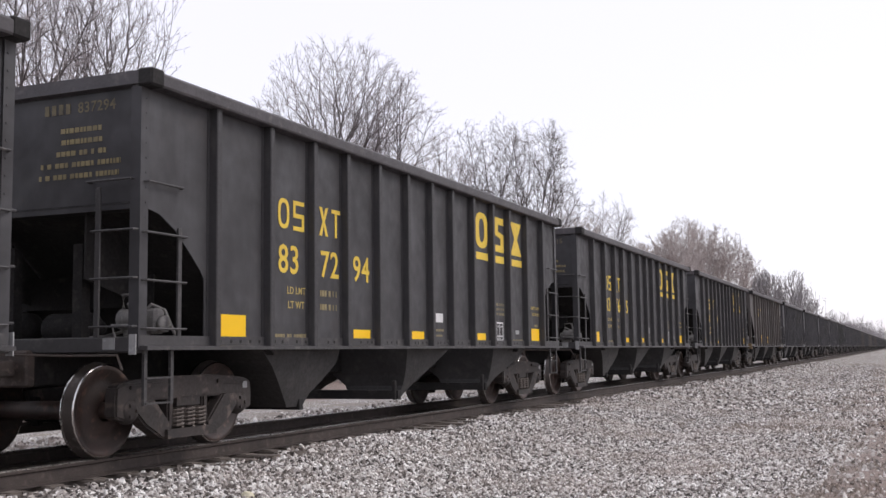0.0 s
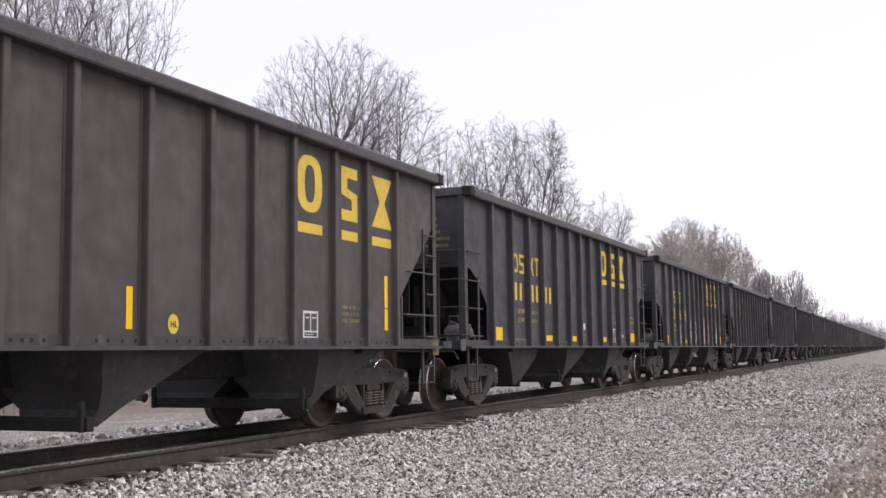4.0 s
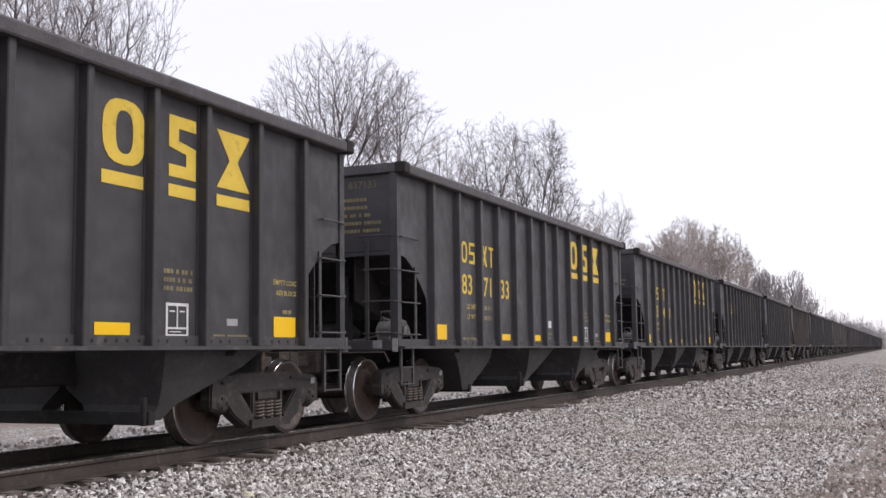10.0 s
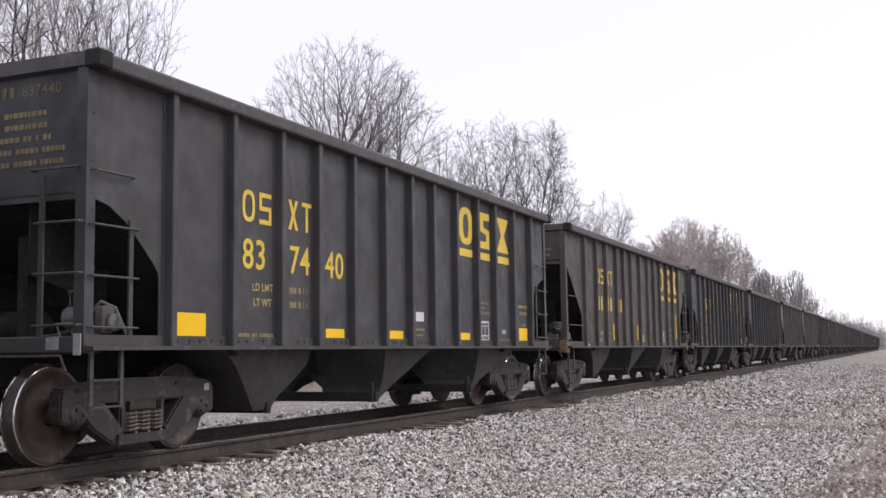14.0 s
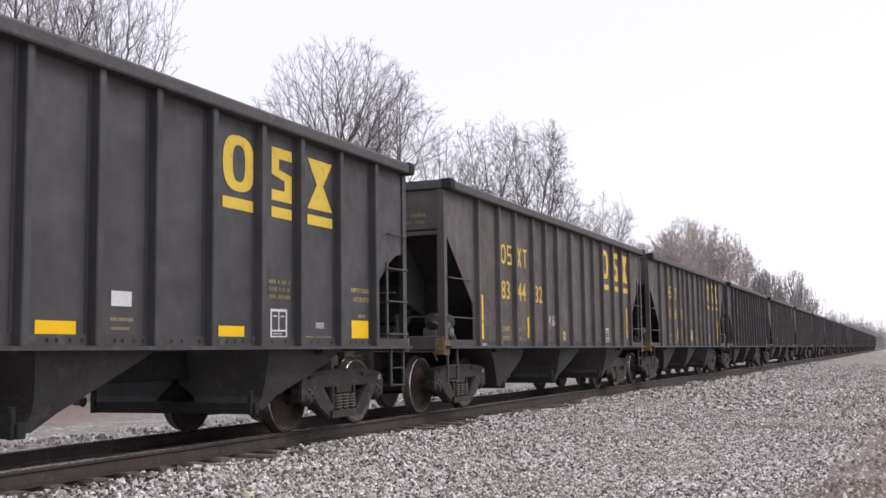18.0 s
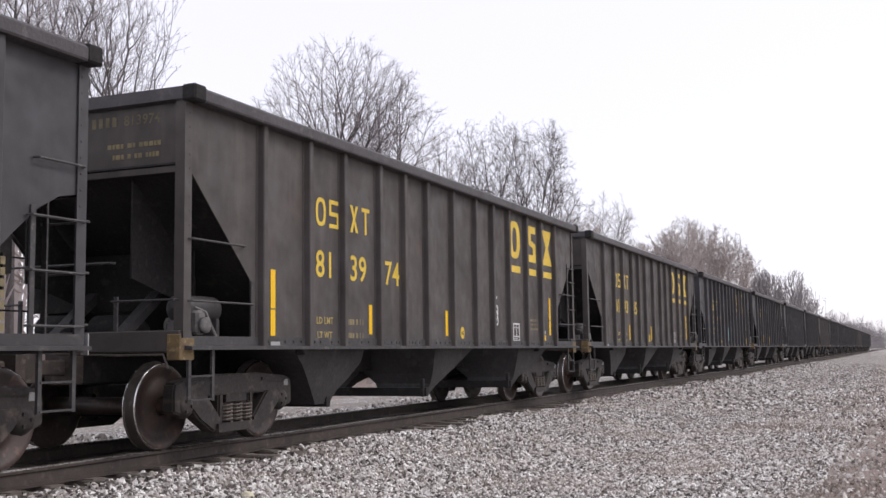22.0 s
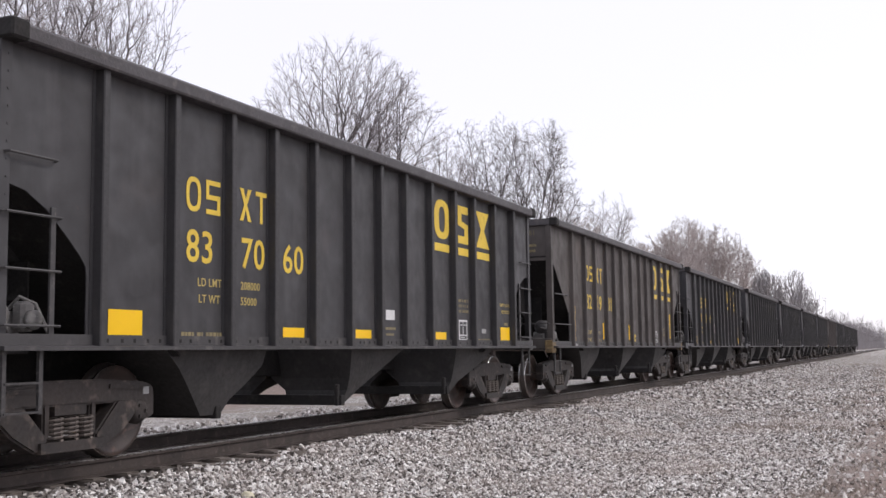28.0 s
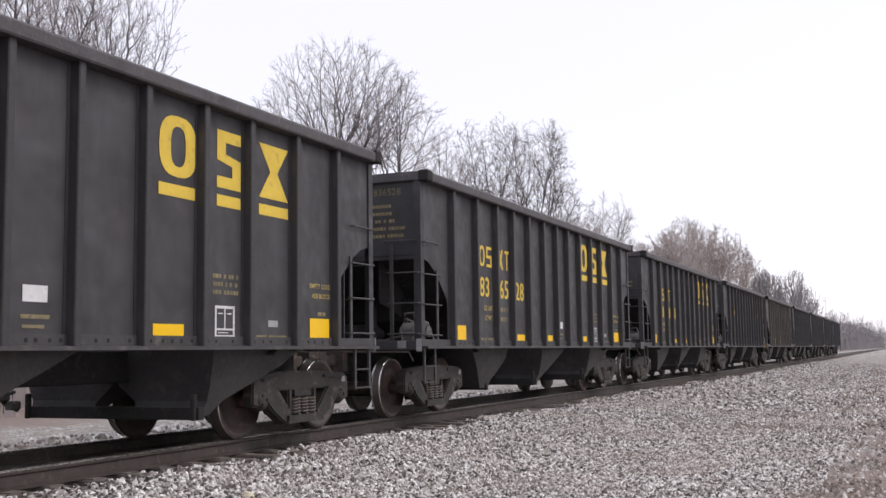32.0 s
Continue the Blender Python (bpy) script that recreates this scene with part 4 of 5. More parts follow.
# car by car: kind and painted number
ROSTER = [("a", "", None), ("a", "837294", None), ("a", "837615", None), ("a", "837149", None), ("b", "806739", ("206500", "56500")), ("a", "", None), ("a", "836618", ("208300", "54700")), ("a", "836616", None), ("a", "835874", None),
          ("a", "835264", None), ("a", "837133", None), ("a", "835431", None), ("a", "837505", ("208300", "54700")), ("a", "837440", None), ("b", "", None), ("a", "837621", None), ("a", "836069", None), ("b", "834432", None),
          ("b", "812601", ("206600", "56400")), ("a", "835495", None), ("b", "813974", None), ("b", "819345", None), ("a", "837264", None), ("b", "834265", None), ("a", "", None), ("a", "837060", ("208000", "55000")), ("b", "821981", None),
          ("a", "835400", ("208200", "54800")), ("a", "837239", None), ("a", "836528", None), ("a", "", None), ("a", "", None), ("b", "", None), ("a", "", None), ("a", "", None), ("a", "", None), ("a", "", None)]
# cars whose paint has faded, and end-sloped cars in plain charcoal, by their place in the train
FADED = {5, 6, 7, 8, 10, 11, 12, 13, 15, 16, 17, 18, 19, 22, 24}
SOOTY = {23}
MODEL = {}


def tone_of(k):
    return 1 if k in FADED else 2 if k in SOOTY else 0


def car_at(k):
    """Where a car's leading corner stands at the start."""
    return FIRST + PITCH * (k - 1) - (0.18 if ROSTER[k][0] == "b" else 0.0) + (0.11 if k == 21 else 0.0)


CARS = []
LABELS = {"a": "charcoal steel coal hopper car with yellow lettering, rolling on track", "b": "brownish black coal hopper car with sloped end openings, rolling"}
for k, (kind, number, loads) in enumerate(ROSTER):
    at = pose(MID_X, car_at(k), 0)
    if (kind, tone_of(k)) not in MODEL:
        car = MODEL[kind, tone_of(k)] = hopper_car(kind, tone_of(k))
        car.matrix_basis = at
    else:
        car = copy_thing(MODEL[kind, tone_of(k)], at)
        for o in car.children_recursive:
            if o.name.startswith("wheelset"):
                SPINNERS[0 if o.matrix_basis.translation.y < 0 else 1].append(o)
    CARS.append((car, kind, number, loads))
for k, (car, kind, number, loads) in enumerate(CARS):
    tagged(car, "faded charcoal end-sloped coal hopper car, yellow lettering, rolling" if k in SOOTY else LABELS[kind], "hopper car", "cars of the coal train")
    dress(car, kind, number, loads)
CAR = {n: c for c, _, n, _ in CARS if n}
for n, p, dy, z, w, h, s, mat in (("836618", 2, 0.08, 1.12, 0.62, 0.62, 9, WHITE), ("836618", 4, 0.08, 1.1, 0.7, 0.95, 9, WHITE), ("836618", 5, 0.1, 1.25, 0.72, 0.7, 9, WHITE), ("836618", 7, 0.06, 1.1, 0.8, 0.95, 16, PINKGREY),
                                  ("836618", 7, 0.06, 1.12, 0.8, 0.9, 8, WHITE), ("836618", 8, 0.08, 1.12, 0.75, 0.8, 10, WHITE), ("836618", 10, 0.1, 1.15, 0.7, 0.85, 8, WHITE), ("835400", 4, 0.1, 1.4, 0.7, 0.6, 9, PINKGREY), ("835400", 8, 0.1, 1.3, 0.6, 0.7, 9, PINKGREY),
                                  ("835400", 11, 0.2, 1.45, 0.6, 0.36, 11, PINKGREY), ("812601", 5, 0.2, 1.2, 0.5, 0.5, 5, WHITE), ("812601", 6, 0.1, 1.25, 0.5, 0.6, 6, PALEYEL), ("834432", 4, 0.1, 1.38, 0.6, 0.3, 6, PINKGREY), ("813974", 8, 0.1, 1.35, 0.6, 0.6, 4, WHITE)):
    hang("graffiti", scrawl(hash((p, s)) % 999 + p * 13, w, h, s, mat), CAR[n], "sprayed scribble", on_side(POSTS["a" if n[:2] == "83" and n != "834432" else "b"][p] + dy, z, 0.007))
hang("graffiti", plates([(0, 0.8, 0.0, 0.06), (0, 0.06, 0.06, 0.9), (0.74, 0.8, 0.06, 0.9), (0, 0.8, 0.9, 0.99)], "graffiti", RED), CAR["836618"], "red sprayed outline", on_side(POSTS["a"][7] + 0.07, 1.1, 0.0095))
hang("graffiti", polys(ring(0.62, 0.66, 0.075, 0.075, 24), "graffiti", AQUA), CAR["837264"], "round aqua sprayed ring", on_side(POSTS["a"][5] + 0.21, 1.22, 0.007))
hang("graffiti", scrawl(77, 0.46, 0.42, 9, AQUA, 0.026), CAR["837264"], "aqua sprayed scribble", on_side(POSTS["a"][5] + 0.27, 1.30, 0.0095))
hang("graffiti", scrawl(58, 0.9, 0.5, 14, PINKGREY, 0.012), CAR["836618"], "grey scribble on a hopper bay", Matrix(((0, 0, 1, 1.335), (1, 0, 0, 6.5), (0, 1, 0, 0.72), (0, 0, 0, 1))) @ Matrix.Rotation(radians(-11), 4, "X"))
hang("reflector", plates([(0, 0.34, 0, 0.11)], "reflector", REFLECT), CAR["813974"], "yellow reflective tab", on_side(POSTS["b"][11] + 0.02, 1.19))
hang("grey_tag", TAG, CAR["813974"], "", on_side(POSTS["b"][11] + 0.16, 1.315))

# ---- ground, track and ballast ----
def ground_z(x, y):
    """Height of the ground: ballast shoulder of the track, level gravel, low verge, level land beyond."""
    u = x - MID_X
    a = abs(u)
    z = -0.222 if a < 1.36 else -0.215 - (a - 1.36) * 0.05 if a < 1.75 else max(-0.62, -0.235 - (a - 1.75) * 0.20) if u > 0 else max(-0.42, -0.235 - (a - 1.75) * 0.16)
    if x > 1.0:
        z += min((x - 1.0) * 0.06, 0.5)
    return z


def spaced(a, b, near, n0, n1):
    """Places from a to b, close together around the stretch near."""
    lo, hi = near
    out = [lo - (lo - a) * (i / n1) ** 3 for i in range(n1, 0, -1)]
    out += [lo + (hi - lo) * i / n0 for i in range(n0 + 1)]
    out += [hi + (b - hi) * (i / n1) ** 3 for i in range(1, n1 + 1)]
    return out


xs = spaced(-2500, 2500, (-26, 8), 110, 16)
ys = spaced(-400, 4500, (2, 60), 150, 26)
verts, faces = [], []
for j, y in enumerate(ys):
    for i, x in enumerate(xs):
        fade = 1.0 if abs(x) < 40 and y < 150 else 0.0
        z = ground_z(x, y) + fade * (0.2 if abs(x - MID_X) < 1.5 else 1.0) * (0.05 * noise.noise((x * 0.5, y * 0.5, 0)) + 0.025 * noise.noise((x * 2.2, y * 2.2, 3)))
        verts.append((x, y, z - (0.012 if abs(x - MID_X) < 1.4 else 0)))
w = len(xs)
faces = [(j * w + i, j * w + i + 1, (j + 1) * w + i + 1, (j + 1) * w + i) for j in range(len(ys) - 1) for i in range(w - 1)]
me = bpy.data.meshes.new("ground")
me.from_pydata(verts, [], faces)
me.materials.append(GROUND)
me.polygons.foreach_set("use_smooth", [True] * len(faces))
tagged(new("ground", me), "grey crushed stone beside the track with brown weedy verge", "ground", kind="structure")


def rail_mesh():
    bm = bmesh.new()
    prof = [(-0.075, -0.172), (0.075, -0.172), (0.075, -0.16), (0.012, -0.145), (0.009, -0.05), (0.036, -0.038), (0.037, -0.012), (0.028, 0.0), (-0.028, 0.0), (-0.037, -0.012), (-0.036, -0.038), (-0.009, -0.05), (-0.012, -0.145), (-0.075, -0.16)]
    add_prism(bm, prof, 1, -60.0, 1200.0)
    for f in bm.faces:
        if f.calc_center_median().z > -0.008:
            f.material_index = 1
    return mesh_of("rail", bm, RAIL, HEAD)


track = tagged(new("track"), "rusty steel rails on weathered wooden ties in ballast", "railway track", kind="structure")
track.location = (MID_X, 0, 0)
RAILS = rail_mesh()
for x in (-0.755, 0.755):
    hang("rail", RAILS, track, "", Matrix.Translation((x, 0, 0)))
random.seed(11)
TIES = []
for i in range(4):
    bm = bmesh.new()
    add_box(bm, -1.32, 1.32, -0.115, 0.115, -0.36, -0.178, 0.012)
    for v in bm.verts:
        v.co += Vector((random.uniform(-0.02, 0.02), random.uniform(-0.008, 0.008), random.uniform(-0.006, 0.0)))
    for x in (-0.755, 0.755):
        add_box(bm, x - 0.18, x + 0.18, -0.09, 0.09, -0.180, -0.171, 0)
    TIES.append(mesh_of("tie", bm, TIE))
for i in range(260):
    y = 2.0 + i * 0.52
    hang("tie", TIES[i % 4], track, "", pose(random.uniform(-0.05, 0.05), y + random.uniform(-0.02, 0.02), random.uniform(-0.008, 0.004), 0, 0, random.uniform(-0.7, 0.7)))
bm = bmesh.new()
for i in range(600):
    y = 137.5 + i * 0.52
    add_box(bm, -1.3, 1.3, y - 0.115, y + 0.115, -0.36, -0.178)
tagged(part("far_ties", bm, TIE, track), kind="stuff")


def stones(name, label, count, area, size, seed, dens=None):
    """Loose crushed stone as small, broken eight-cornered lumps lying on the ground."""
    rng = np.random.default_rng(seed)
    x0, x1, y0, y1 = area
    base = np.array([(a * k, b * k, c) for a in (-1, 1) for b in (-1, 1) for c, k in ((-1, 1.0), (1, 0.62))], float) * 0.5
    quads = np.array([(0, 1, 3, 2), (4, 6, 7, 5), (0, 4, 5, 1), (2, 3, 7, 6), (1, 5, 7, 3)])
    px = rng.uniform(x0, x1, count)
    py = y0 + (y1 - y0) * rng.uniform(0, 1, count) ** (dens or 1.0)
    pz = np.array([ground_z(a, b) + 0.05 * noise.noise((a * 0.5, b * 0.5, 0)) + 0.025 * noise.noise((a * 2.2, b * 2.2, 3)) for a, b in zip(px, py)])
    s = size * np.minimum(rng.lognormal(0, 0.45, count), 2.0)
    v = base[None] * (1 + rng.uniform(-0.45, 0.25, (count, 8, 3)))
    v *= s[:, None, None] * rng.uniform(0.6, 1.3, (count, 1, 3))
    a, b = rng.uniform(0, 6.28, count), rng.uniform(-0.9, 0.9, count)
    ca, sa, cb, sb = np.cos(a)[:, None], np.sin(a)[:, None], np.cos(b)[:, None], np.sin(b)[:, None]
    x, y, z = v[..., 0], v[..., 1], v[..., 2]
    y, z = y * cb - z * sb, y * sb + z * cb
    x, y = x * ca - y * sa, x * sa + y * ca
    v = np.stack([x + px[:, None], y + py[:, None], z + (pz + s * 0.22)[:, None]], -1).reshape(-1, 3)
    f = (quads[None] + (np.arange(count) * 8)[:, None, None]).reshape(-1, 4)
    me = bpy.data.meshes.new(name)
    me.from_pydata(v.tolist(), [], f.tolist())
    me.materials.append(STONE)
    return tagged(new(name, me), label, "ballast", kind="stuff")


stones("ballast", "pale grey crushed stone ballast sloping from the track", 155000, (-6.66, -0.95, 6.6, 30.0), 0.0225, 1, 1.6)
stones("ballast", "grey crushed stone running on beside the far track", 22000, (-6.66, -2.0, 28.0, 95.0), 0.044, 5, 1.5)
stones("ballast", "dusty crushed stone beyond the far rail", 5000, (-13.5, -9.5, 9.0, 40.0), 0.05, 2, 1.4)
stones("ballast", "thinning crushed stone towards the far verge", 11000, (-2.6, 0.9, 25.0, 95.0), 0.040, 6, 1.5)
stones("ballast", "sparse crushed stone on the weedy verge", 3500, (-1.0, 1.4, 9.0, 28.0), 0.030, 3, 1.5)
stones("ballast", "loose crushed stone lying among the tie ends", 5500, (-7.0, -6.65, 6.0, 40.0), 0.036, 4, 1.4)


# ---- bare trees ----
def crown_tree(label, at, z, rx, rz, tips, r_tip, seed, twig, group, open_=0.0, brush=0):
    """A leafless tree. Twig ends fill an uneven crown about the height z; each is joined to the branch that is nearest and least roundabout, and the wood thickens by what it carries."""
    rng = np.random.default_rng(seed)
    lobes = [(0.0, 0.0, 0.0, 1.0)] + [(math.cos(a) * 0.55, math.sin(a) * 0.55, rng.uniform(-0.45, 0.5), rng.uniform(0.45, 0.7)) for a in rng.uniform(0, 6.28, 5)]
    pts = []
    while len(pts) < tips:
        lx, ly, lz, lr = lobes[0 if brush and rng.uniform() < 0.6 else rng.integers(len(lobes))]
        v = rng.normal(0, 1, 3)
        v *= rng.uniform(0.15, 1.0) ** (1 / 2.2) * (0.86 + 0.14 * rng.uniform()) / np.linalg.norm(v)
        q = np.array((lx + v[0] * lr, ly + v[1] * lr, lz + v[2] * lr))
        if np.hypot(q[0], q[1]) > 1.05 or abs(q[2]) > 1.0 or (q[2] < -0.2 and np.hypot(q[0], q[1]) > 0.95 + 0.5 * q[2]):
            continue
        pts.append((q[0] * rx, q[1] * rx, z + q[2] * rz))
    pts = np.array(pts)
    fork = max(z - rz * 1.5, z * 0.30)
    cap = tips * 7 + 64
    pos, way, up = np.zeros((cap, 3)), np.zeros(cap), np.full(cap, -1)
    n = 1
    pos[0] = (0, 0, -0.8)
    for k in range(1, 13):
        f = k / 12
        pos[n] = (0.12 * rx * math.sin(3 * f + seed), 0.12 * rx * math.sin(2.3 * f + seed * 2), -0.8 + f * (fork + 0.8))
        way[n], up[n] = way[n - 1] + np.linalg.norm(pos[n] - pos[n - 1]), n - 1
        n += 1
    order = np.argsort(np.linalg.norm(pts - pos[n - 1], axis=1) * rng.uniform(0.75, 1.25, tips))
    for q in pts[order]:
        d = q - pos[:n]
        dist = np.linalg.norm(d, axis=1)
        cost = dist + (0.60 + 0.25 * open_) * way[:n] + np.where(d[:, 2] < dist * 0.15, 0.7 * dist, 0) + np.where(np.arange(n) < 8, 50, 0)
        j = int(np.argmin(cost))
        steps = int(min(max(dist[j] / (rx * 0.13), 1), 6))
        a, last = pos[j].copy(), j
        bow = rng.normal(0, 0.025, 3) * dist[j]
        bow[2] -= 0.05 * dist[j]
        for k in range(1, steps + 1):
            f = k / steps
            pos[n] = a + (q - a) * f + bow * 4 * f * (1 - f) + (rng.normal(0, 0.012, 3) * dist[j] if k < steps else 0)
            way[n], up[n] = way[last] + np.linalg.norm(pos[n] - pos[last]), last
            last = n
            n += 1
    pos, up = pos[:n], up[:n]
    if brush:
        ends = np.setdiff1d(np.arange(13, n), up)
        ends = np.repeat(ends, brush)
        d = pos[ends] - pos[up[ends]]
        d /= np.maximum(np.linalg.norm(d, axis=1), 1e-6)[:, None]
        d += rng.normal(0, 0.45, d.shape)
        d *= (rng.uniform(0.05, 0.12, len(d)) * rx / np.linalg.norm(d, axis=1))[:, None]
        mid = pos[ends] + d * 0.55
        tip = pos[ends] + d + rng.normal(0, 0.006 * rx, d.shape)
        pos = np.concatenate([pos, mid, tip])
        up = np.concatenate([up, ends, n + np.arange(len(ends))])
        n = len(pos)
    load = np.zeros(n)
    kids = np.zeros(n, int)
    np.add.at(kids, up[1:], 1)
    load[kids == 0] = 1
    for i in range(n - 1, 0, -1):
        load[up[i]] += load[i]
    rad = r_tip * np.maximum(load, 1) ** (0.42 if brush else 0.37)
    a, c = pos[up[1:]], pos[1:]
    d = c - a
    d /= np.maximum(np.linalg.norm(d, axis=1), 1e-6)[:, None]
    s = np.cross(d, np.where(np.abs(d[:, 2:3]) > 0.8, np.array([[1.0, 0, 0]]), np.array([[0, 0, 1.0]])))
    s /= np.linalg.norm(s, axis=1)[:, None]
    t = np.cross(d, s)
    r0 = np.minimum(rad[up[1:]], rad[1:] * 1.35)
    tree = new("tree")
    tree.location = (at[0] - 0.0032 * at[1], at[1] + 0.0032 * at[0], -0.45)
    big = load[1:] > 40
    for name, mask, sides, mat in (("trunk", big, 6, BARK if twig is CROWN_TWIG else twig), ("crown", ~big, 3, twig)):
        m = int(mask.sum())
        vs = np.zeros((m, 2, sides, 3))
        for k in range(sides):
            w = s[mask] * math.cos(2 * math.pi * k / sides) + t[mask] * math.sin(2 * math.pi * k / sides)
            vs[:, 0, k], vs[:, 1, k] = a[mask] + w * r0[mask][:, None], c[mask] + w * rad[1:][mask][:, None]
        o = (np.arange(m) * 2 * sides)[:, None]
        fs = np.concatenate([np.concatenate([o + k, o + (k + 1) % sides, o + sides + (k + 1) % sides, o + sides + k], 1) for k in range(sides)])
        me = bpy.data.meshes.new(name)
        me.from_pydata(vs.reshape(-1, 3).tolist(), [], fs.tolist())
        me.materials.append(mat)
        me.polygons.foreach_set("use_smooth", [True] * len(fs))
        hang(name, me, tree)
    return tagged(tree, label, "tree", group)


def limb_tree(label, at, z, rx, rz, limbs, r, seed, group, bark=BARK, fine=TWIG, fork=0.36, orders=4, bushy=1):
    """A leafless tree: limbs fan out of a low fork to the edge of an uneven crown, and each carries two or three orders of finer wood."""
    rng = np.random.default_rng(seed)
    wood, twig = [], []

    def inside(p, grow=1.0):
        u, w = math.hypot(p[0], p[1]) / rx, (p[2] - z) / rz
        return u * u + w * w < grow * (1 + 0.30 * noise.noise((p[0] * 1.7 / rx + seed, p[1] * 1.7 / rx, p[2] * 1.7 / rx)))

    def shoot(p, d, length, r0, r1, level):
        """One stem of short, slightly kinked steps, with side shoots on alternate sides."""
        steps = (12, 8, 5, 3)[level]
        p, d = np.array(p, float), np.array(d, float)
        side = rng.uniform(0, 6.28)
        for k in range(steps):
            f = (k + 1) / steps
            q = p + d * length / steps
            if level < 2 and f > 0.5 and not inside(q, 1.04):
                break
            a, b = r0 + (r1 - r0) * (k / steps), r0 + (r1 - r0) * f
            (wood if level < 2 else twig).append((p, q, a, b))
            if level < orders - 1 and f > (0.36, 0.2, 0.12)[level]:
                for _ in range((2, bushy, 2)[level] if rng.uniform() < 0.85 else 1):
                    side += 2.4 + rng.normal(0, 0.5)
                    x = np.cross(d, (math.cos(side), math.sin(side), 0.2))
                    x /= max(np.linalg.norm(x), 1e-6)
                    ang = radians(rng.uniform(28, 58))
                    e = d * math.cos(ang) + x * math.sin(ang)
                    ln = length * (0.34, 0.44, 0.42)[level] * (1.15 - 0.55 * f) * rng.uniform(0.55, 1.25)
                    rr = min(b * 0.75, (0, r * 0.40, r * 0.17, r * 0.09)[level + 1])
                    if not inside(q + e * ln, 1.12):
                        ln *= 0.45
                    if inside(q + e * ln, 1.18):
                        shoot(q, e, ln, rr, (0, r * 0.13, r * 0.08, r * 0.055)[level + 1], level + 1)
            p = q
            d = d + rng.normal(0, (0.07, 0.13, 0.17, 0.20)[level], 3) + np.array((0, 0, (0.01, 0.015, 0.0, -0.02)[level]))
            d /= np.linalg.norm(d)

    base = np.array((0.0, 0.0, -0.8))
    knee = np.array((rng.normal(0, 0.06) * rx, rng.normal(0, 0.06) * rx, max((z - rz) * 0.9, z * fork)))
    for k in range(6):
        a, b = base + (knee - base) * k / 6, base + (knee - base) * (k + 1) / 6
        wood.append((a, b, r * (2.1 - 0.1 * k), r * (2.0 - 0.1 * k)))
    for k in range(limbs):
        az = 2.4 * k + rng.normal(0, 0.25)
        w = ((k + 0.5) / limbs) ** 0.62
        aim = np.array((math.cos(az) * rx * w, math.sin(az) * rx * w, z + rz * (0.98 - 1.05 * w * w) * rng.uniform(0.85, 1.05)))
        start = knee - np.array((0, 0, rng.uniform(0, 0.25) * (knee[2] + 0.4)))
        d = aim - start
        ln = np.linalg.norm(d) * 1.04
        d /= ln
        d[2] -= 0.16 * w
        shoot(start, d / np.linalg.norm(d), ln, r * rng.uniform(0.75, 1.1), r * 0.17, 0)
    tree = new("tree")
    tree.location = (at[0] - 0.0032 * at[1], at[1] + 0.0032 * at[0], -0.45)
    for name, segs, sides, mat in (("trunk", wood, 5, bark), ("crown", twig, 3, fine)):
        a, c = np.array([s_[0] for s_ in segs]), np.array([s_[1] for s_ in segs])
        ra, rc = np.array([s_[2] for s_ in segs]), np.array([s_[3] for s_ in segs])
        d = c - a
        d /= np.maximum(np.linalg.norm(d, axis=1), 1e-6)[:, None]
        s = np.cross(d, np.where(np.abs(d[:, 2:3]) > 0.8, np.array([[1.0, 0, 0]]), np.array([[0, 0, 1.0]])))
        s /= np.linalg.norm(s, axis=1)[:, None]
        t = np.cross(d, s)
        vs = np.zeros((len(segs), 2, sides, 3))
        for k in range(sides):
            w = s * math.cos(2 * math.pi * k / sides) + t * math.sin(2 * math.pi * k / sides)
            vs[:, 0, k], vs[:, 1, k] = a + w * ra[:, None], c + w * rc[:, None]
        o = (np.arange(len(segs)) * 2 * sides)[:, None]
        fs = np.concatenate([np.concatenate([o + k, o + (k + 1) % sides, o + sides + (k + 1) % sides, o + sides + k], 1) for k in range(sides)])
        me = bpy.data.meshes.new(name)
        me.from_pydata(vs.reshape(-1, 3).tolist(), [], fs.tolist())
        me.materials.append(mat)
        me.polygons.foreach_set("use_smooth", [True] * len(fs))
        hang(name, me, tree)
    return tagged(tree, label, "tree", group)


TREES = []
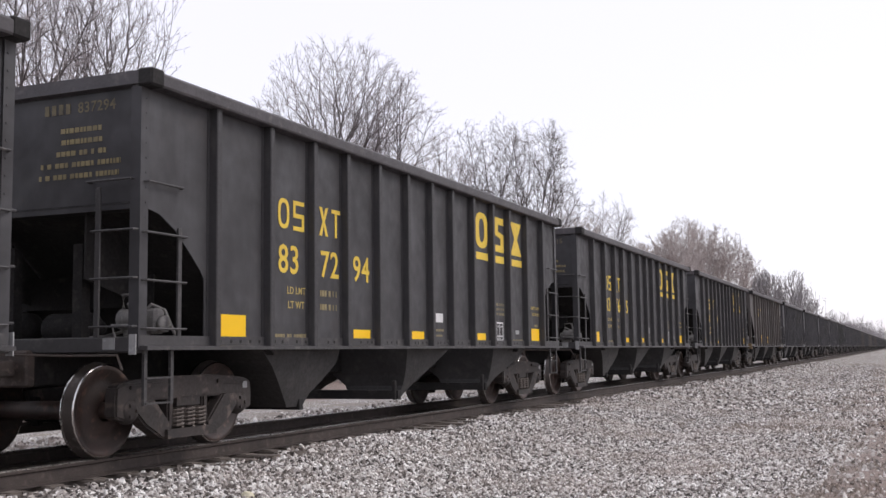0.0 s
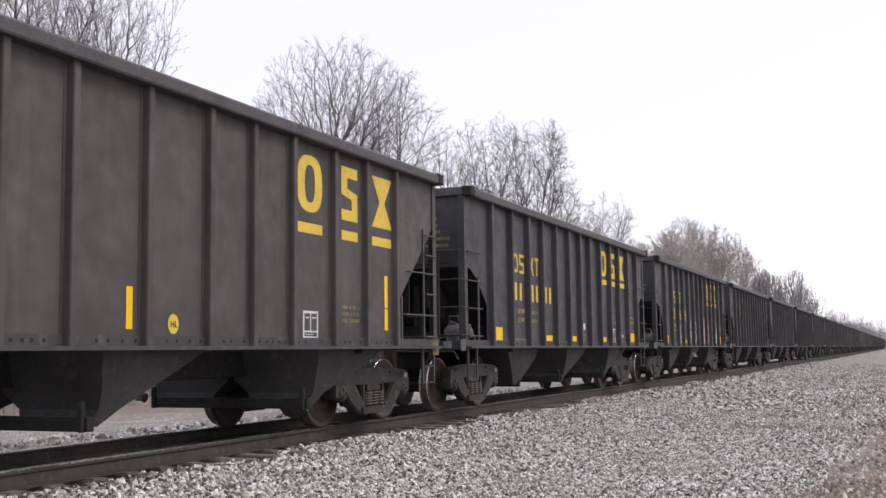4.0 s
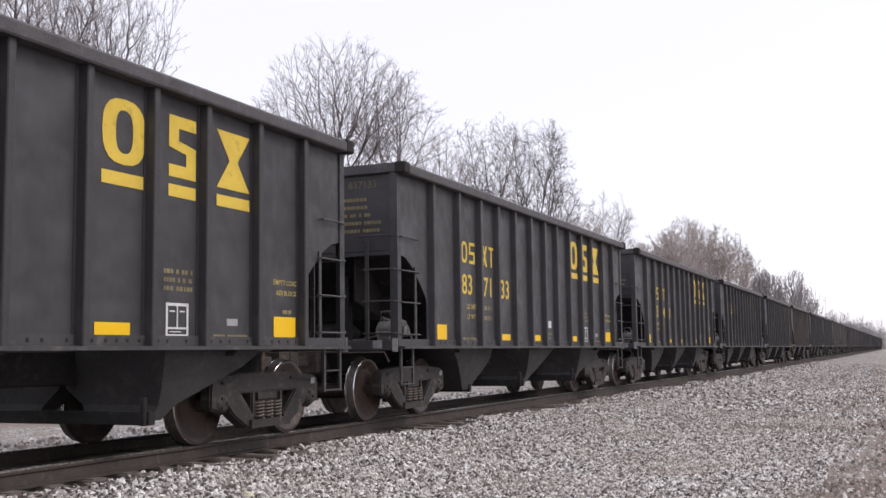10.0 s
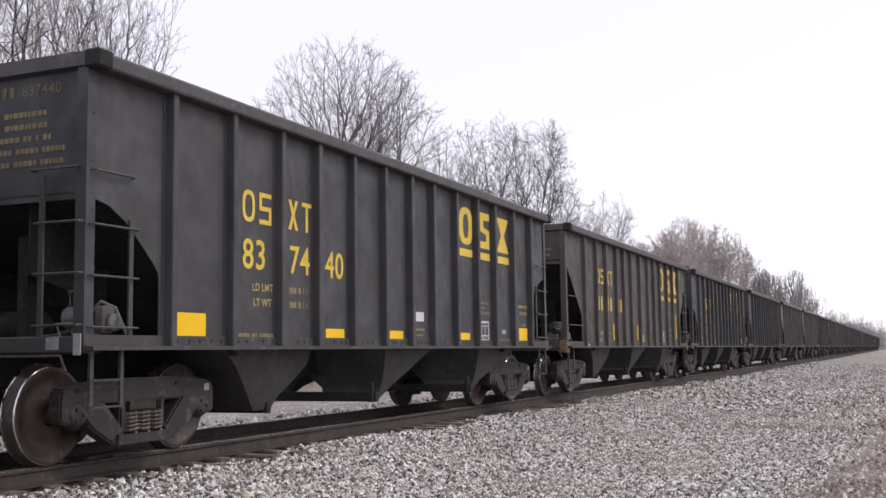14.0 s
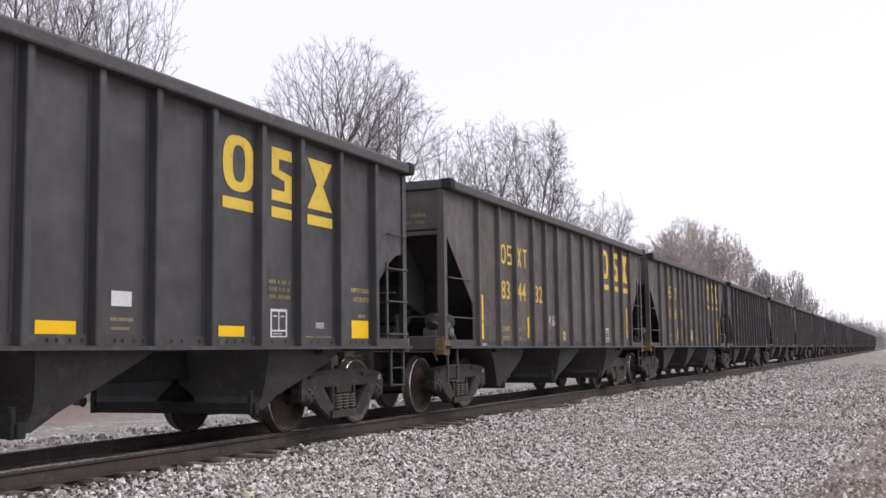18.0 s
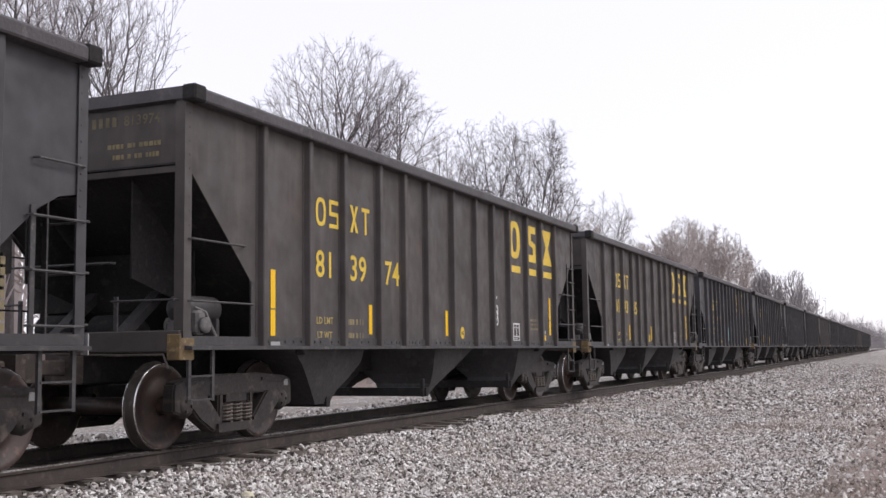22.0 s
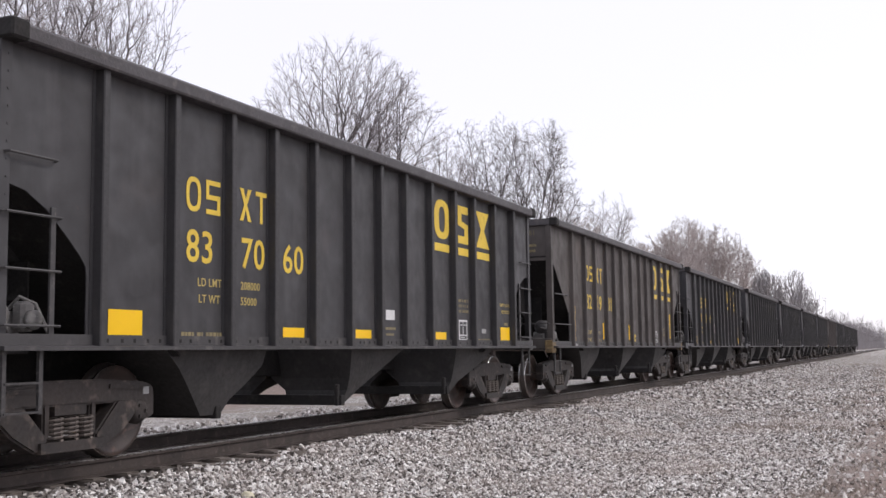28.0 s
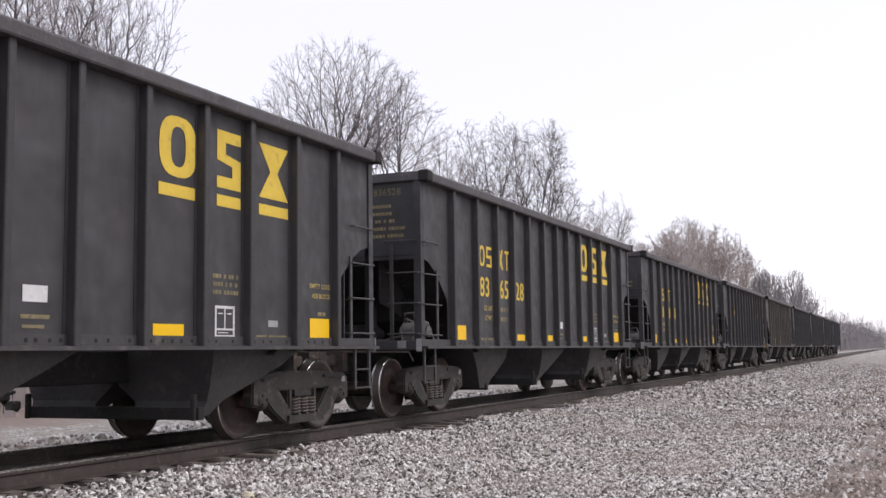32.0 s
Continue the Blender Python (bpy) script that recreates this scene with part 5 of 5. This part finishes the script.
for x, y, z, rx, rz, limbs, r, seed, label in (
        (-21, 21.0, 10.2, 2.3, 3.0, 8, 0.062, 3, "tall bare grey tree with dark forked limbs"),
        (-24, 28.2, 11.6, 2.3, 3.0, 17, 0.045, 5, "bare tree with a dense crown of fine twigs"),
        (-27, 28.6, 12.8, 2.5, 3.5, 16, 0.045, 6, "bare tree with a dense crown of fine twigs"),
        (-25, 46.1, 13.4, 4.2, 3.95, 18, 0.070, 8, "large bare tree with rounded crown of fine twigs"),
        (-26, 54.9, 14.2, 3.1, 3.9, 9, 0.062, 12, "bare tree with ascending limbs beside a larger one"),
        (-26, 41.0, 11.5, 1.3, 2.6, 6, 0.035, 14, "low bare shrub tree behind the train"),
        (-26, 61.5, 12.0, 2.3, 3.8, 9, 0.055, 21, "bare multi-stemmed tree with twiggy crown"),
        (-26, 69.9, 13.7, 2.9, 4.9, 9, 0.07, 23, "bare spreading tree with open branches"),
        (-27, 82.5, 14.8, 4.5, 6.0, 11, 0.075, 27, "bare spreading tree with long open branches"),
        (-29, 96.9, 13.4, 2.4, 3.5, 8, 0.06, 29, "small bare twiggy tree"),
        (-30, 120.0, 15.2, 3.5, 4.4, 9, 0.07, 31, "small bare rounded tree"),
        (1.9, 60.0, 3.9, 2.3, 3.0, 9, 0.05, 71, "small bare tree on the verge beside the path")):
    if "fine twigs" in label:
        TREES.append(crown_tree(label, (x, y), z, rx, rz, limbs * 80, r * 0.070, seed, CROWN_TWIG, "bare trees behind the line", 0.4, 4))
        continue
    TREES.append(limb_tree(label, (x, y), z, rx, rz, limbs, r, seed, "bare trees behind the line" if x < 0 else "", fine=LIMB if "open" in label else TWIG))
for x, y, z, rx, rz, limbs, r, seed in (
        (-27, 99.2, 11.1, 2.5, 3.3, 8, 0.15, 41),
        (-28, 125.6, 10.4, 3.0, 4.1, 8, 0.16, 42),
        (-29, 140.2, 12.2, 3.2, 4.6, 8, 0.17, 43),
        (-27, 141.4, 13.3, 3.4, 4.6, 8, 0.17, 44),
        (-28, 157.3, 15.8, 3.3, 5.2, 8, 0.18, 45),
        (-29, 176.8, 16.9, 4.0, 5.7, 8, 0.19, 46),
        (-27, 180.3, 16.6, 4.1, 5.8, 8, 0.19, 47),
        (-28, 206.5, 16.7, 4.5, 6.7, 8, 0.20, 48),
        (-29, 238.4, 14.5, 4.6, 7.7, 8, 0.22, 49)):
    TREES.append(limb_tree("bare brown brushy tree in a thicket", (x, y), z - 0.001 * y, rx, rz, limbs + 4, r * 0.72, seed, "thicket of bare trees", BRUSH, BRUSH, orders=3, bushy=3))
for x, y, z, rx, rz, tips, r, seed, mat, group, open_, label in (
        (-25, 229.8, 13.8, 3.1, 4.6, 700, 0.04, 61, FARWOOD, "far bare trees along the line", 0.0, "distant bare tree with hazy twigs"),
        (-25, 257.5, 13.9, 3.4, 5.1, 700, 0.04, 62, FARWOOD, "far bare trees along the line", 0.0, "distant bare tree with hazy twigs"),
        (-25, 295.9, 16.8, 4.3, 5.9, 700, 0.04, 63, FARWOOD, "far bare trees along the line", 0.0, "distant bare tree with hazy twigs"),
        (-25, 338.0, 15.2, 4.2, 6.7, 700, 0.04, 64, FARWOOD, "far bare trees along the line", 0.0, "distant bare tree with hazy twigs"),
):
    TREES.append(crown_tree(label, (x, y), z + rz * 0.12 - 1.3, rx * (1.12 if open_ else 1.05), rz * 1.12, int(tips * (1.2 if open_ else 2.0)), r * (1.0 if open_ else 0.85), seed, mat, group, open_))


# ---- far woods: many thin upright brushes along the end of the line ----
def far_woods(name, label, rows, seed, mat, dense=45):
    rng = np.random.default_rng(seed)
    vs, fs = [], []
    for x, y, h, w in rows:
        for _ in range(dense):
            bx, by = x + rng.normal(0, w), y + rng.normal(0, w)
            hh = h * rng.uniform(0.55, 1.05)
            lean = rng.normal(0, 0.12, 2)
            r = 0.10 + hh * 0.006
            o = len(vs)
            for k in range(3):
                a = 2.094 * k
                vs.append((bx + r * math.cos(a), by + r * math.sin(a), -0.5))
            vs.append((bx + lean[0] * hh, by + lean[1] * hh, hh))
            fs += [(o, o + 1, o + 3), (o + 1, o + 2, o + 3), (o + 2, o, o + 3)]
            for _ in range(7):
                f = rng.uniform(0.3, 0.95)
                px, py, pz = bx + lean[0] * hh * f, by + lean[1] * hh * f, hh * f
                d = rng.normal(0, 1, 3)
                d[2] = abs(d[2]) * 0.9 + 0.3
                d *= hh * 0.16 / np.linalg.norm(d)
                o = len(vs)
                vs += [(px - r * 0.6, py, pz), (px + r * 0.6, py, pz), (px, py + r * 0.6, pz), (px + d[0], py + d[1], pz + d[2])]
                fs += [(o, o + 1, o + 3), (o + 1, o + 2, o + 3), (o + 2, o, o + 3)]
    me = bpy.data.meshes.new(name)
    me.from_pydata(vs, [], fs)
    me.materials.append(mat)
    return tagged(new(name, me), label, "woods", kind="stuff")


random.seed(5)
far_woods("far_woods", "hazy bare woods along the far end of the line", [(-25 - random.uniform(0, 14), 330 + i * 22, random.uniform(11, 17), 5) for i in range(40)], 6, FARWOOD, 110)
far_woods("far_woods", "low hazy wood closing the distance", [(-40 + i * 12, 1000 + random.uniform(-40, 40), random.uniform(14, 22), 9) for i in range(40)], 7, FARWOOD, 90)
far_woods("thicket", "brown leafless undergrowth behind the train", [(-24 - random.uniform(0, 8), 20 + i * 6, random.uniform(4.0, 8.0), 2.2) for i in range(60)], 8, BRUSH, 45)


# ---- verge: dead grass and weeds ----
def grass(name, label, count, area, h, seed):
    rng = np.random.default_rng(seed)
    vs, fs = [], []
    x0, x1, y0, y1 = area
    for _ in range(count):
        cx, cy = rng.uniform(x0, x1), y0 + (y1 - y0) * rng.uniform(0, 1) ** 1.7
        if noise.noise((cx * 0.7, cy * 0.35, 9)) < -0.05:
            continue
        z = ground_z(cx, cy) + 0.05 * noise.noise((cx * 0.5, cy * 0.5, 0)) - 0.01
        for _ in range(6):
            a, hh = rng.uniform(0, 6.28), h * rng.uniform(0.4, 1.2)
            bx, by = cx + rng.normal(0, 0.05), cy + rng.normal(0, 0.05)
            dx, dy = math.cos(a), math.sin(a)
            o = len(vs)
            vs += [(bx - dy * 0.003, by + dx * 0.003, z), (bx + dy * 0.003, by - dx * 0.003, z), (bx + dx * hh * 0.3 + dy * 0.002, by + dy * hh * 0.3, z + hh * 0.7), (bx + dx * hh * 0.8, by + dy * hh * 0.8, z + hh)]
            fs += [(o, o + 1, o + 2), (o, o + 2, o + 3)]
    me = bpy.data.meshes.new(name)
    me.from_pydata(vs, [], fs)
    me.materials.append(STRAW)
    return tagged(new(name, me), label, "grass", kind="stuff")


grass("dead_grass", "short straw-coloured dead grass on the verge", 5000, (-1.6, 5.0, 10, 90), 0.07, 1)
grass("dead_grass", "sparse dead grass along the far ballast edge", 2500, (-4.5, -1.0, 22, 110), 0.07, 2)


def weed(at, h, seed):
    """A dry stalk with a few bare side shoots."""
    rnd, bm = random.Random(seed), bmesh.new()
    for _ in range(3):
        p = [Vector((rnd.uniform(-0.03, 0.03), rnd.uniform(-0.03, 0.03), -0.03))]
        k = h * rnd.uniform(0.5, 1.0)
        lean = Vector((rnd.uniform(-0.12, 0.12), rnd.uniform(-0.12, 0.12), 1))
        for i in range(1, 5):
            p.append(p[0] + lean * (k * i / 4) + Vector((rnd.uniform(-0.01, 0.01), rnd.uniform(-0.01, 0.01), 0)))
        add_tube(bm, p, 0.003, 4)
        for i in (2, 3):
            add_tube(bm, [p[i], p[i] + Vector((rnd.uniform(-0.06, 0.06), rnd.uniform(-0.06, 0.06), 0.06))], 0.002, 3)
    ob = new("weed", mesh_of("weed", bm, STRAW))
    ob.location = (*at, ground_z(*at))
    return tagged(ob, "dry brown weed stalk standing in the gravel", "weed", "weeds in the gravel")


for at, h in (((-2.0, 12.35), 0.34), ((-1.2, 15.0), 0.2), ((-1.6, 18.5), 0.25), ((-0.9, 21.0), 0.3), ((-2.4, 24.0), 0.22), ((-1.0, 28.0), 0.3)):
    weed(at, h, int(at[1] * 10))
bm = bmesh.new()
bmesh.ops.create_icosphere(bm, subdivisions=2, radius=0.06)
for v in bm.verts:
    v.co *= 1 + 0.35 * noise.noise(v.co * 18)
    v.co.z *= 0.7
rock = new("stone", mesh_of("stone", bm, worn("buff_stone", (0.62, 0.58, 0.42), (0.5, 0.46, 0.34), (0.7, 0.66, 0.52), 0.9, 0, 9, 0.3)))
rock.location = (-5.70, 8.62, ground_z(-5.70, 8.62) + 0.035)
tagged(rock, "buff yellow stone lying on the ballast", "stone")


# ---- what moves ----
# the train's small surges about its even run: seconds and metres behind
SLACK = [(0, -0.10), (1, -0.09), (2, -0.03), (3, -0.08), (6, -0.21), (7, -0.17), (8, -0.21), (9, -0.22), (10, -0.22), (11, -0.24), (12, -0.35), (13, 0.07), (14, 0.05), (17, -0.01), (18, 0.04), (19, -0.08), (20, 0.01),
         (21, 0.01), (22, 0.02), (23, -0.06), (24, -0.04), (25, 0.04), (28, -0.074), (29, -0.04), (30, -0.05), (31, -0.15), (32, -0.15)]

# the wind leans the large tree: seconds and tenths of a degree to the side
SWAY = [(0, 0), (0.6, -1), (1.5, -7), (2.2, -7), (3.5, -11), (5.5, -2), (6.5, -2), (7.2, -6), (9, -5), (10, -2), (11, 3), (12, 6), (13, 9), (14.5, 7), (17, 6), (18.2, 4), (20, 6), (21, 4), (23, 4), (24.5, 1), (28, 5), (29.2, -1), (31, -1), (32, 1)]


def motions():
    walk(TREES[3], [(t, pose(*TREES[3].location, -0.048 * s, 0.088 * s, 0)) for t, s in SWAY])
    for k, (car, *_rest) in enumerate(CARS):
        y = car_at(k)
        walk(car, [(t, pose(MID_X, y - RUN * t + slack, 0)) for t, slack in SLACK])
    for i, wheels in enumerate(SPINNERS):
        yy = (-BASE_Y / 2, BASE_Y / 2)[i]
        walk(wheels[0], [(n / FPS, pose(0, yy, 0.457, math.degrees(RUN / 0.457 * n / FPS) % 360)) for n in range(32 * FPS + 1)])
        keys = wheels[0].animation_data
        for w in wheels[1:]:
            w.rotation_mode = "QUATERNION"
            a = w.animation_data_create()
            a.action = keys.action
            a.action_slot = keys.action_slot


motions()
